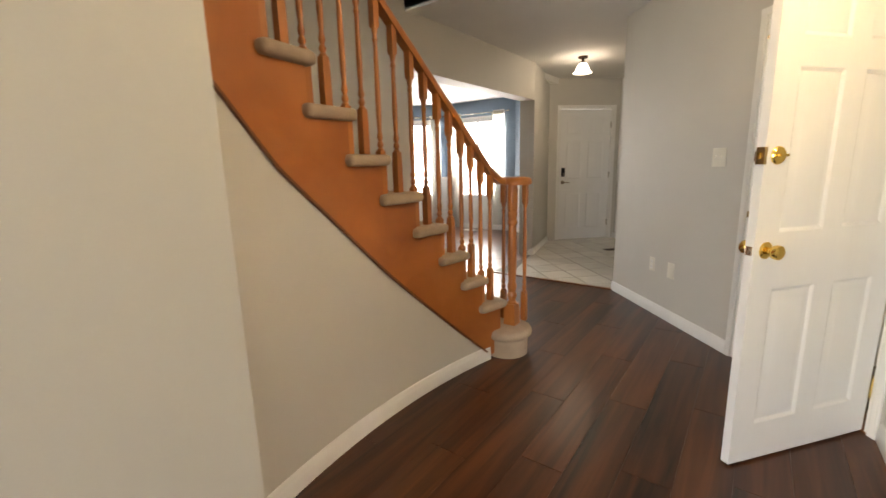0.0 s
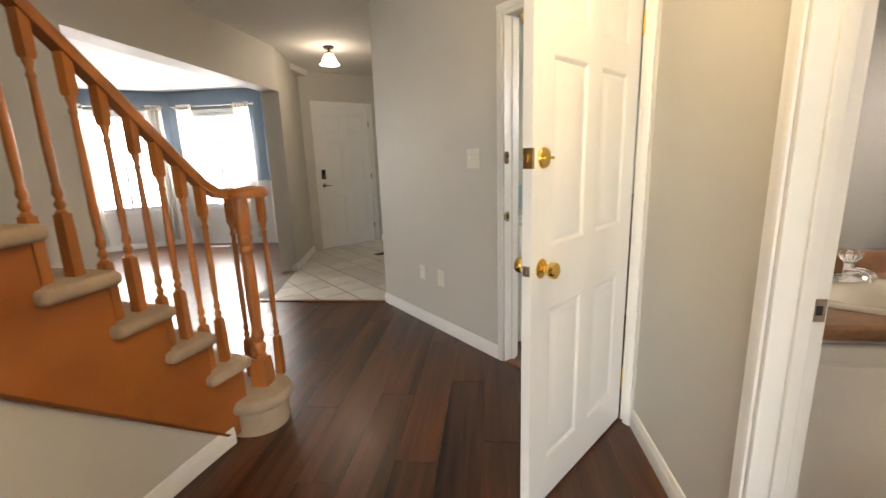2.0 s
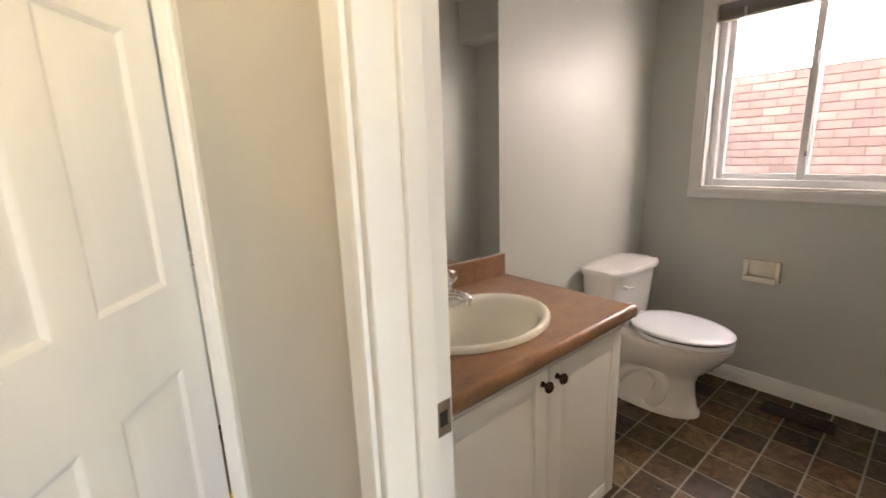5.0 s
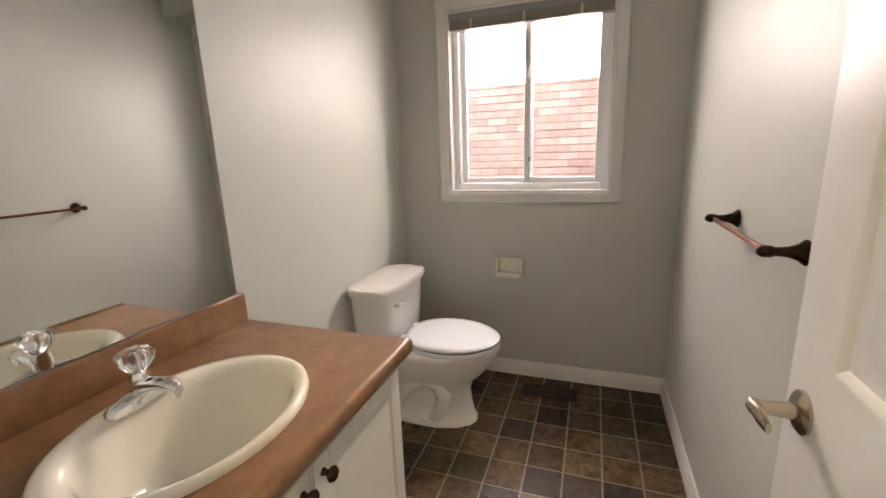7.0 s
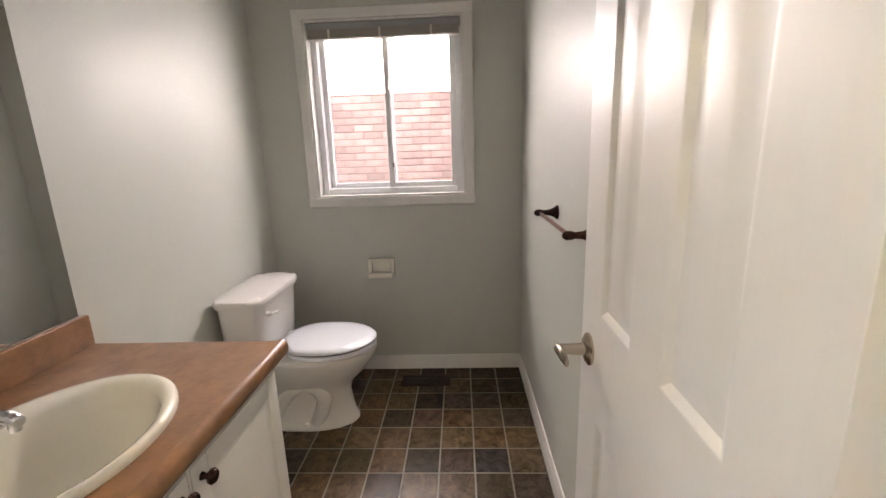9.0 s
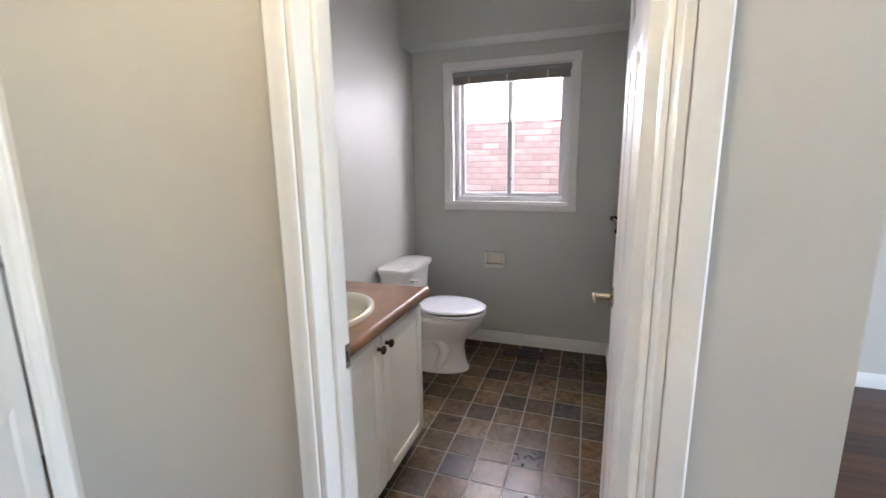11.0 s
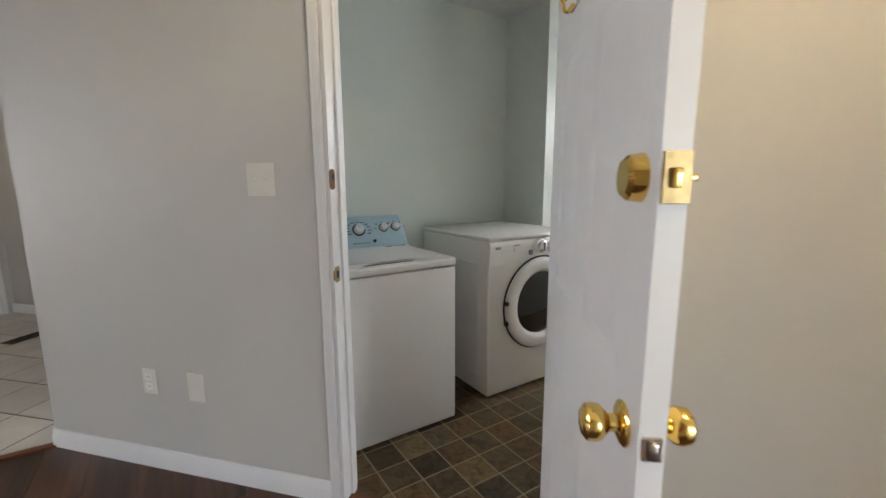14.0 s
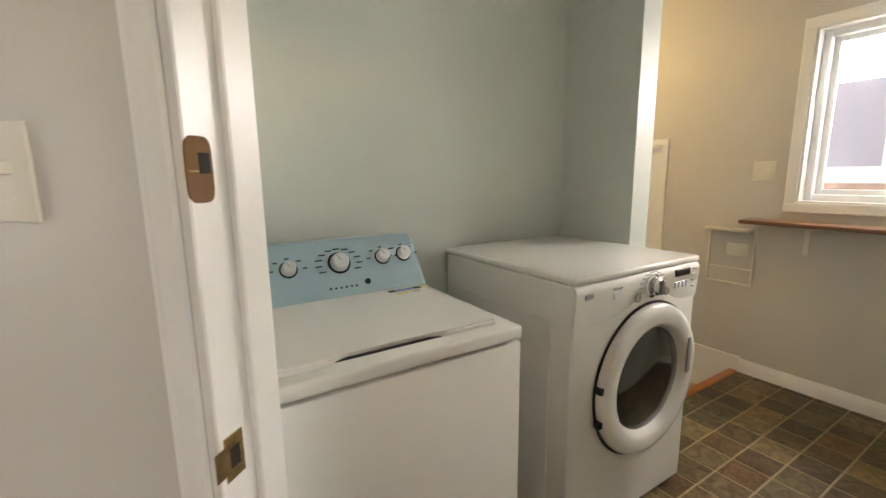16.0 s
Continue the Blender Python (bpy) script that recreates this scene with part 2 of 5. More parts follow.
# near-black: paints the shade in gaps and holes; also subfloor and next roof
DARK = mat("dark_recess", (0.02, 0.017, 0.015), 0.8, var=0.2, scale=8, bump=0.0)
IVORY = mat("ivory_plastic", (0.72, 0.69, 0.60), 0.5, var=0.03, scale=8, bump=0.0)
BLUEP = mat("blue_print", (0.07, 0.16, 0.45), 0.5, var=0.05, bump=0.0)
YELLP = mat("yellow_print", (0.62, 0.50, 0.12), 0.5, var=0.05, bump=0.0)
VINYL = mat("white_window_vinyl", (0.80, 0.81, 0.82), 0.35, var=0.02, bump=0.02)
BLINDM = mat("taupe_blind", (0.33, 0.30, 0.26), 0.5, var=0.06, bump=0.0)
CURT = mat("white_sheer_curtain", (0.82, 0.81, 0.77), 0.9, var=0.05, scale=20, fine=300, bump=0.1)
BRICKM = mat("pink_brick", (0.62, 0.50, 0.455), 0.85, var=0.16, scale=10, fine=80, bump=0.4, dist=0.004, rand=0.20)
MORTAR = mat("grey_mortar", (0.42, 0.31, 0.27), 0.9, var=0.12, scale=20, bump=0.3)
SIDING = mat("pale_upper_cladding", (0.62, 0.58, 0.54), 0.7, var=0.05, bump=0.1)
GRASS = mat("yard_grass", (0.07, 0.10, 0.035), 0.9, var=0.35, scale=4, fine=60, bump=0.6, dist=0.03)
SHADEG = glow_mat("frosted_lamp_glass", (1.0, 0.93, 0.80), 0.8)
# emissive white for the sheets behind the bay, not a lamp
BACKD = glow_mat("backdrop_glow_white", (1.0, 1.0, 1.0), 1.25)
ct = CURT.node_tree
tl = ct.nodes.new("ShaderNodeBsdfTranslucent")
tl.inputs[0].default_value = (0.86, 0.84, 0.78, 1)
mx = ct.nodes.new("ShaderNodeMixShader")
mx.inputs[0].default_value = 0.35
ct.links.new(ct.nodes["Principled BSDF"].outputs[0], mx.inputs[1])
ct.links.new(tl.outputs[0], mx.inputs[2])
ct.links.new(mx.outputs[0], ct.nodes["Material Output"].inputs[0])
GLASS = glass_mat("window_glass")
CLEAR = glass_mat("clear_acrylic", (0.96, 0.97, 0.97), 0.02)
DGLASS = mat("dark_door_glass", (0.014, 0.013, 0.013), 0.05, var=0.05, bump=0.0, coat=0.6)
NBGLASS = mat("neighbour_glass", (0.27, 0.32, 0.39), 0.25, var=0.1, scale=2, bump=0.0)
MIRROR = mat("mirror_silver", (0.86, 0.88, 0.87), 0.015, 1.0, var=0.0, bump=0.0)


# ---------- mesh helpers ----------
def link_mesh(name, bm, material, parent=None, smooth=None):
    me = bpy.data.meshes.new(name)
    bmesh.ops.recalc_face_normals(bm, faces=bm.faces)
    bm.to_mesh(me)
    bm.free()
    for m in material if isinstance(material, (list, tuple)) else [material]:
        me.materials.append(m)
    if smooth is not None:
        me.polygons.foreach_set("use_smooth", [True] * len(me.polygons))
        me.set_sharp_from_angle(angle=radians(smooth))
    ob = new(name, me)
    ob.parent = parent
    return ob


def part(name, bm, material, parent, label="", smooth=35):
    ob = link_mesh(name, bm, material, parent, smooth)
    return tagged(ob, label) if label else ob


def thing(name, m, label, category, group="", kind=""):
    ob = new(name)
    ob.empty_display_size = 0.05
    ob.matrix_world = m
    return tagged(ob, label, category, group, kind)


def box(bm, x0, y0, z0, x1, y1, z1, bev=0.0, seg=2, mi=0, only=None):
    r = bmesh.ops.create_cube(bm, size=1.0, matrix=Matrix.Translation(((x0 + x1) / 2, (y0 + y1) / 2, (z0 + z1) / 2)) @ Matrix.Diagonal((abs(x1 - x0), abs(y1 - y0), abs(z1 - z0), 1)))
    vs = r["verts"]
    fs = {f for v in vs for f in v.link_faces}
    for f in fs:
        f.material_index = mi
    if bev:
        es = {e for v in vs for e in v.link_edges}
        if only:
            es = {e for e in es if only(e)}
        bmesh.ops.bevel(bm, geom=list(es), offset=bev, segments=seg, affect='EDGES', profile=0.5)
    return bm


def nbox(*a, **k):
    return box(bmesh.new(), *a, **k)


def loft(bm, rings, cap0=True, cap1=True, close=True, mi=0):
    vr = [[bm.verts.new(p) for p in r] for r in rings]
    n = len(rings[0])
    for a, b in zip(vr, vr[1:]):
        for i in range(n if close else n - 1):
            j = (i + 1) % n
            bm.faces.new((a[i], a[j], b[j], b[i])).material_index = mi
    if cap0:
        bm.faces.new(list(reversed(vr[0]))).material_index = mi
    if cap1:
        bm.faces.new(vr[-1]).material_index = mi
    return bm


def ring(cx, cy, z, rx, ry, n=32, power=2.0, a0=0.0):
    out = []
    for i in range(n):
        a = 2 * math.pi * i / n + a0
        c, s = math.cos(a), math.sin(a)
        out.append((cx + rx * math.copysign(abs(c) ** (2 / power), c), cy + ry * math.copysign(abs(s) ** (2 / power), s), z))
    return out


def lathe(bm, prof, n=20, m=None):
    """prof: (r, z) pairs from bottom to top, turned round z, then placed by m."""
    m = m or Matrix()
    return loft(bm, [[m @ Vector(p) for p in ring(0, 0, z, max(r, 1e-4), max(r, 1e-4), n)] for r, z in prof])


def rod(bm, p, q, r0, r1=None, n=12):
    p, q = Vector(p), Vector(q)
    r1 = r0 if r1 is None else r1
    m = Matrix.Translation(p) @ (q - p).to_track_quat('Z', 'Y').to_matrix().to_4x4()
    return lathe(bm, [(r0, 0), (r1, (q - p).length)], n, m)


def sweep(bm, pts, prof, up=(0, 0, 1), cap=True):
    """Carry the closed profile (side, up) along the points."""
    pts, rings = [Vector(p) for p in pts], []
    for i, p in enumerate(pts):
        d = (pts[min(i + 1, len(pts) - 1)] - pts[max(i - 1, 0)]).normalized()
        side = d.cross(Vector(up)).normalized()
        u = side.cross(d)
        rings.append([p + side * a + u * b for a, b in prof])
    return loft(bm, rings, cap, cap)


def prism(bm, poly, z0, z1, mi=0):
    return loft(bm, [[(x, y, z0) for x, y in poly], [(x, y, z1) for x, y in poly]], mi=mi)


def frame_on(a, b):
    """Local frame of a wall that runs from a to b on the floor: x along it, y to its left, z up."""
    ax, ay = a
    ang = math.degrees(math.atan2(b[1] - ay, b[0] - ax))
    return pose(ax, ay, 0, 0, 0, ang), math.hypot(b[0] - ax, b[1] - ay)


def wall(name, a, b, th, z0, z1, holes=(), mats=(None, None), label="", kind="structure"):
    """A wall whose seen face runs from a to b, its body to the left. holes: (from, to, bottom, top) along it."""
    m, length = frame_on(a, b)
    bm = bmesh.new()
    xs = sorted({0.0, length} | {x for h in holes for x in h[:2]})
    zs = sorted({z0, z1} | {min(max(z, z0), z1) for h in holes for z in h[2:]})
    solid = {(i, j) for i in range(len(xs) - 1) for j in range(len(zs) - 1)
             if not any(h[0] - 1e-6 < xs[i] and xs[i + 1] < h[1] + 1e-6 and h[2] - 1e-6 < zs[j] and zs[j + 1] < h[3] + 1e-6 for h in holes)}
    grid = {}

    def at(i, k, j):
        if (i, k, j) not in grid:
            grid[i, k, j] = bm.verts.new((xs[i], k * th, zs[j]))
        return grid[i, k, j]

    for i, j in solid:
        bm.faces.new((at(i, 0, j), at(i + 1, 0, j), at(i + 1, 0, j + 1), at(i, 0, j + 1)))
        bm.faces.new((at(i, 1, j), at(i, 1, j + 1), at(i + 1, 1, j + 1), at(i + 1, 1, j))).material_index = 1
        for (di, dj), (p, q) in (((-1, 0), ((i, j), (i, j + 1))), ((1, 0), ((i + 1, j), (i + 1, j + 1))), ((0, -1), ((i, j), (i + 1, j))), ((0, 1), ((i, j + 1), (i + 1, j + 1)))):
            if (i + di, j + dj) not in solid:
                bm.faces.new((at(p[0], 0, p[1]), at(q[0], 0, q[1]), at(q[0], 1, q[1]), at(p[0], 1, p[1])))
    ob = link_mesh(name, bm, list(mats))
    ob.matrix_world = m
    return tagged(ob, label, "wall", kind=kind)


BASE_PROF = [(0, 0), (0.014, 0), (0.014, 0.055), (0.011, 0.064), (0.009, 0.068), (0.009, 0.081), (0.005, 0.088), (0.0, 0.090)]


def baseboard(pts, label="white painted moulded baseboard along the wall", off=0.0):
    """pts walk along the wall with the room on the right hand."""
    bm = bmesh.new()
    sweep_mitre(bm, pts, BASE_PROF)
    ob = link_mesh("baseboard", bm, WHITE, None, 30)
    return tagged(ob, label, "baseboard", kind="structure")


def sweep_mitre(bm, pts, prof):
    pts = [Vector((p[0], p[1], 0)) for p in pts]
    rings = []
    for i, p in enumerate(pts):
        n = []
        for a, b in ((i - 1, i), (i, i + 1)):
            if 0 <= a and b < len(pts):
                d = (pts[b] - pts[a]).normalized()
                n.append(Vector((d.y, -d.x, 0)))
        s = (n[0] + n[-1]).normalized()
        s = s / max(0.3, s.dot(n[0]))
        rings.append([p + s * (a + 0.001) + Vector((0, 0, b + 0.001)) for a, b in prof])
    return loft(bm, rings)


CASING = [(0, 0), (0.050, 0), (0.050, 0.009), (0.045, 0.0125), (0.038, 0.0125), (0.033, 0.0112), (0.027, 0.0117), (0.021, 0.0106), (0.015, 0.0108), (0.008, 0.0098), (0, 0.008)]


def casing(name, m, w, h, label, z0=0.0, sill=False, cw=0.038):
    """Fluted white trim round an opening w wide and h high; the opening's lower left corner is m's origin, the face is -y."""
    root = thing(name, m, label, "door trim" if not sill else "window trim", kind="structure")
    def strip(p, q, flip):
        bm = bmesh.new()
        p, q = Vector(p), Vector(q)
        d = (q - p).normalized()
        out = Vector((0, -1, 0))
        side = d.cross(out) * flip
        loft(bm, [[c + side * (a * cw / 0.05) + out * (b + 0.002) for a, b in CASING] for c in (p, q)])
        part("casing_strip", bm, WHITE, root, smooth=25)
    strip((0, 0, z0), (0, 0, h), -1)
    strip((w, 0, z0), (w, 0, h), 1)
    strip((-cw, 0, h), (w + cw, 0, h), -1)
    if sill:
        strip((-cw, 0, z0), (w + cw, 0, z0), 1)
    return root


# ---------- plan ----------
T, D = (-1.064, 4.091), (0.566, 2.327)          # ends of the slanting wall
EX, NB, SB = 2.92, 2.245, 0.80                  # east wall, bath north and south walls
HC, LC = 2.525, 2.43                             # ceilings: hall, wet rooms

wall("wall_slanting", T, D, 0.11, 0, HC, [(1.525, 2.352, 0, 2.05)], (HALL, LAUN), "greige painted slanting wall with the laundry doorway")
wall("wall_hall_east", D, (0.5935, 0.618), 0.12, 0, HC, [(0.816, 1.472, 0, 2.05)], (HALL, BATH), "greige painted wall with the bathroom doorway")
wall("wall_bath_north", (0.65, NB), (EX, NB), 0.115, 0, HC, [], (BATH, LAUN), "grey painted wall behind the vanity and toilet")
wall("wall_bath_south", (EX, SB), (0.60, SB), 0.180, 0, HC, [], (BATH, HALL), "grey painted wall with the towel bar")
wall("wall_bath_east", (EX, 2.30), (EX, 0.73), 0.26, -0.9, 2.6, [(0.346, 1.184, 1.066, 1.996)], (BATH, BRICKM), "grey painted outer wall with the bathroom window")
wall("wall_laundry_east", (EX, 5.4), (EX, 2.30), 0.26, -0.9, 2.6, [(0.38, 1.19, -0.57, 1.46), (1.984, 2.94, 1.09, 2.01)], (HALL, BRICKM), "greige painted outer wall with the laundry window")
wall("wall_family_east", (EX, 0.73), (EX, -3.7), 0.26, -0.9, 2.6, [], (HALL, BRICKM), "greige painted outer wall of the family room")
wall("wall_laundry_north", (-0.03, 4.03), (1.705, 4.03), 0.12, 0, HC, [], (LAUN, HALL), "grey-green painted wall behind the washer and dryer")
wall("wall_laundry_stub", (1.705, 5.4), (1.705, 3.61), 0.125, -0.6, HC, [], (LAUN, HALL), "grey-green painted stub wall beside the dryer")
wall("wall_landing_north", (1.83, 5.3), (EX, 5.3), 0.1, -0.6, HC, [], (HALL, HALL), "greige painted end wall of the side landing")
wall("wall_laundry_west", (-0.03, 3.22), (-0.03, 4.03), 0.12, 0, HC, [], (LAUN, HALL), "grey-green painted wall beside the washer")
wall("wall_foyer_east", (T[0], 6.25), T, 0.12, 0, HC, [], (HALL, HALL), "greige painted foyer wall")
wall("wall_front_door", (-2.75, 6.27), (-1.83, 7.19), 0.16, 0, HC, [(0.245, 1.145, 0, 2.09)], (HALL, HALL), "greige painted slanting wall with the entry door")
wall("wall_foyer_north", (-1.87, 7.15), (-1.05, 6.24), 0.12, 0, HC, [], (HALL, HALL), "greige painted foyer wall beside the entry door")
wall("wall_foyer_west", (-2.44, 5.20), (-2.70, 6.32), 0.19, 0, HC, [], (HALL, BLUE), "greige painted foyer wall beside the living room")
wall("wall_stair", (-2.44, -3.7), (-2.44, 5.20), 0.19, 0, 5.2, [(6.42, 8.90, 0, 2.07)], (HALL, BLUE), "greige painted wall behind the stairs with the living room opening")
wall("wall_pier", (-0.93, -3.7), (-0.93, 0.281), 0.29, 0, HC, [], (HALL, HALL), "greige painted wall end beside the stairs")
wall("wall_family_south", (EX, -3.7), (-2.44, -3.7), 0.2, 0, HC, [(2.2, 4.84, 0.1, 2.2)], (HALL, HALL), "unseen greige painted wall with an added opening for daylight")
BAY = [(-7.2, -1.5), (-7.2, 5.6), (-6.30, 6.20), (-5.20, 7.0), (-3.63, 7.0), (-2.80, 6.36)]
wall("wall_living_west", BAY[0], BAY[1], 0.15, 0, HC, [], (BLUE, BLUE), "slate blue painted living room wall")
wall("wall_living_corner", BAY[1], BAY[2], 0.15, 0, HC, [], (BLUE, BLUE), "slate blue painted living room wall")
wall("wall_bay_side", BAY[2], BAY[3], 0.12, 0, HC, [(0.22, 1.12, 0.62, 2.10)], (BLUE, BLUE), "slate blue bay wall with a tall window")
wall("wall_bay_middle", BAY[3], BAY[4], 0.12, 0, HC, [(0.34, 1.16, 0.62, 2.10)], (BLUE, BLUE), "slate blue bay wall with a tall window")
wall("wall_bay_end", BAY[4], BAY[5], 0.12, 0, HC, [], (BLUE, BLUE), "slate blue bay wall")
wall("wall_living_south", (-2.63, -1.5), (-7.2, -1.5), 0.15, 0, HC, [], (BLUE, BLUE), "slate blue painted living room wall")
# stairwell above the hall ceiling
wall("wall_well_north", (-2.44, 2.67), (-1.20, 2.67), 0.12, HC - 0.02, 5.2, [], (CEIL, HALL), "white painted edge of the stairwell")
wall("wall_well_east", (-1.20, 2.67), (-1.20, -3.7), 0.12, HC - 0.02, 5.2, [], (HALL, HALL), "greige painted upper stairwell wall")
# the unseen hole is added to brighten the stairwell with sky light
wall("wall_well_south", (-1.20, -3.7), (-2.44, -3.7), 0.12, HC, 5.2, [(0.12, 1.12, 3.1, 4.9)], (HALL, HALL), "greige painted upper stairwell wall")


def slab(name, poly, z0, z1, material, label, category="ceiling"):
    bm = prism(bmesh.new(), poly, z0, z1)
    ob = link_mesh(name, bm, material)
    return tagged(ob, label, category, kind="structure")


slab("ceiling_hall", [(-1.20, -3.9), (3.1, -3.9), (3.1, 0.70), (0.66, 0.70), (0.66, 2.40), (-0.95, 4.15), (-0.95, 7.4), (-2.90, 7.4), (-2.90, 5.2), (-2.5, 5.2), (-2.5, 2.67), (-1.20, 2.67)], HC, HC + 0.12, CEIL, "white textured hall ceiling")
slab("ceiling_living", [(-7.4, -1.7), (-2.6, -1.7), (-2.6, 6.9), (-3.5, 7.2), (-5.3, 7.2), (-7.4, 5.8)], HC - 0.08, HC + 0.12, CEIL, "white textured living room ceiling")
slab("ceiling_bath", [(0.62, 0.73), (3.0, 0.73), (3.0, 2.30), (0.62, 2.30)], LC, LC + 0.08, CEIL, "white bathroom ceiling")
slab("ceiling_laundry", [(0.60, 2.32), (3.0, 2.32), (3.0, 5.45), (-0.1, 5.45), (-0.1, 3.04)], LC + 0.005, LC + 0.08, CEIL, "white laundry ceiling")
slab("ceiling_stairwell", [(-2.6, -3.9), (-1.1, -3.9), (-1.1, 2.8), (-2.6, 2.8)], 5.2, 5.3, CEIL, "white ceiling over the stairwell")
# unseen roof and storey, added so their shadow falls on the next house
slab("roof", [(-7.6, -4.2), (3.45, -4.2), (3.45, 7.6), (-7.6, 7.6)], 5.40, 5.65, SIDING, "unseen pale roof slab sized to shade the next house's lower wall", "roof")
bm = bmesh.new()
box(bm, 2.93, -4.0, 2.6, 3.18, 7.4, 5.4)
box(bm, -7.4, 7.15, 2.62, 3.18, 7.4, 5.4)
box(bm, -7.6, -4.0, 2.62, -7.4, 7.4, 5.4)
# pieces leave a matching unseen opening for the stairwell's added sky light
for q in ((-7.4, 2.5, -2.32, 5.4), (-1.32, 2.5, 3.18, 5.4), (-2.32, 2.5, -1.32, 3.1), (-2.32, 4.9, -1.32, 5.4)):
    box(bm, q[0], -4.2, q[1], q[2], -4.0, q[3])
tagged(link_mesh("wall_upper_storey", bm, BRICKM), "unseen brick upper storey added to block the sun", "wall", kind="structure")
bm = nbox(2.73, SB, 2.134, EX, NB, LC, 0.004, 1)
tagged(link_mesh("ceiling_bulkhead", bm, BATH), "grey painted bulkhead over the bathroom window", "bulkhead", kind="structure")

# ground outside
bm = bmesh.new()
bmesh.ops.create_grid(bm, x_segments=40, y_segments=40, size=600)
ob = link_mesh("ground", bm, GRASS)
ob.location = (0, 0, -0.75)
tagged(ob, "green mown grass yard around the house", "ground", kind="structure")

# foundations and floors
slab("floor_base", [(-7.4, -3.9), (1.83, -3.9), (1.83, 7.4), (-7.4, 7.4)], -0.3, -0.012, DARK, "dark subfloor under the boards", "floor")
slab("floor_base_east", [(1.83, -3.9), (3.1, -3.9), (3.1, 3.62), (1.83, 3.62)], -0.3, -0.012, DARK, "dark subfloor under the boards", "floor")
slab("floor_landing", [(1.80, 3.9), (3.1, 3.9), (3.1, 5.4), (1.80, 5.4)], -0.7, -0.57, GROUT, "beige sunken landing by the side door", "floor")

# baseboards (room on the right hand)
def along(a, b, s):
    v = Vector((b[0] - a[0], b[1] - a[1])).normalized()
    return (a[0] + v.x * s, a[1] + v.y * s)


baseboard([(T[0], 6.2), T, along(T, D, 1.487)])
baseboard([along(T, D, 2.402), along(D, (0.5935, 0.618), 0.766)])
baseboard([along(D, (0.5935, 0.618), 1.524), (0.5935, 0.618), (EX, 0.618), (EX, -3.7)])
baseboard([(1.66, NB), (EX, NB), (EX, SB), (0.72, SB)])
baseboard([(EX, 3.60), (EX, 2.36)])
baseboard([(-0.03, 4.03), (1.705, 4.03), (1.705, 3.61), (1.83, 3.61)])
baseboard([(-2.63, 5.20), (-2.44, 5.20), (-2.69, 6.30)])
baseboard([(-1.87, 7.12), (-1.064, 6.25)])
baseboard([BAY[0], BAY[1], BAY[2], BAY[3], BAY[4], BAY[5]])
baseboard([(-0.93, -3.7), (-0.93, 0.281), (-1.22, 0.281)])

# white wainscot under the blue paint
bm = bmesh.new()
for a, b in zip(BAY, BAY[1:]):
    m, length = frame_on(a, b)
    for x0, x1 in [(0.0, length)]:
        holes = {(-6.30, 6.20): (0.22, 1.12), (-5.20, 7.0): (0.34, 1.16)}.get(a)
        segs = [(0, length, 0.06, 1.0)] if not holes else [(0, holes[0], 0.06, 1.0), (holes[0], holes[1], 0.06, 0.62), (holes[1], length, 0.06, 1.0)]
        for s0, s1, z0, z1 in segs:
            k = bmesh.new()
            box(k, s0, -0.008, z0, s1, 0.0, z1)
            if z1 == 1.0:
                box(k, s0, -0.022, 0.985, s1, 0.0, 1.02)
            me = bpy.data.meshes.new("tmp")
            k.transform(m)
            k.to_mesh(me)
            k.free()
            bm.from_mesh(me)
            bpy.data.meshes.remove(me)
tagged(link_mesh("wainscot", bm, WHITE), "white painted wainscot with a cap rail round the bay", "wainscot", kind="structure")


# ---------- doors ----------
def door_leaf(parent, w, h, th, material=None):
    """A moulded six-panel leaf in one skin: x from the hinge, body in y 0..th."""
    bm = bmesh.new()
    st, mid = 0.115, 0.10
    xs = [0.002, st, w / 2 - mid / 2, w / 2 + mid / 2, w - st, w - 0.002]
    zs = [0.004, 0.17, 0.76, 0.98, 1.58, 1.68, h - 0.11, h - 0.002]
    rim = {}
    for s in (0, 1):
        def at(x, d, z):
            return bm.verts.new((x, d if s == 0 else th - d, z))
        grid = {(i, j): at(x, 0.0, z) for i, x in enumerate(xs) for j, z in enumerate(zs)}
        for i in range(5):
            for j in range(7):
                loop = [grid[i, j], grid[i + 1, j], grid[i + 1, j + 1], grid[i, j + 1]]
                if i in (1, 3) and j in (1, 3, 5):
                    for k, d in ((0.004, 0.0012), (0.016, 0.0075), (0.022, 0.0080), (0.030, 0.0078), (0.050, 0.0022), (0.054, 0.0016)):
                        nxt = [at(xs[i] + k, d, zs[j] + k), at(xs[i + 1] - k, d, zs[j] + k), at(xs[i + 1] - k, d, zs[j + 1] - k), at(xs[i] + k, d, zs[j + 1] - k)]
                        for q in range(4):
                            bm.faces.new((loop[q], loop[(q + 1) % 4], nxt[(q + 1) % 4], nxt[q]))
                        loop = nxt
                bm.faces.new(loop)
        rim[s] = [grid[i, 0] for i in range(6)] + [grid[5, j] for j in range(1, 8)] + [grid[i, 7] for i in range(4, -1, -1)] + [grid[0, j] for j in range(6, 0, -1)]
    n = len(rim[0])
    edge = [bm.faces.new((rim[0][q], rim[0][(q + 1) % n], rim[1][(q + 1) % n], rim[1][q])) for q in range(n)]
    sharp = [e for e in bm.edges if len(e.link_faces) == 2 and sum(f in edge for f in e.link_faces) == 1]
    bmesh.ops.bevel(bm, geom=sharp, offset=0.002, segments=2, affect='EDGES', profile=0.5)
    return part("leaf", bm, material or DOORW, parent, smooth=20)


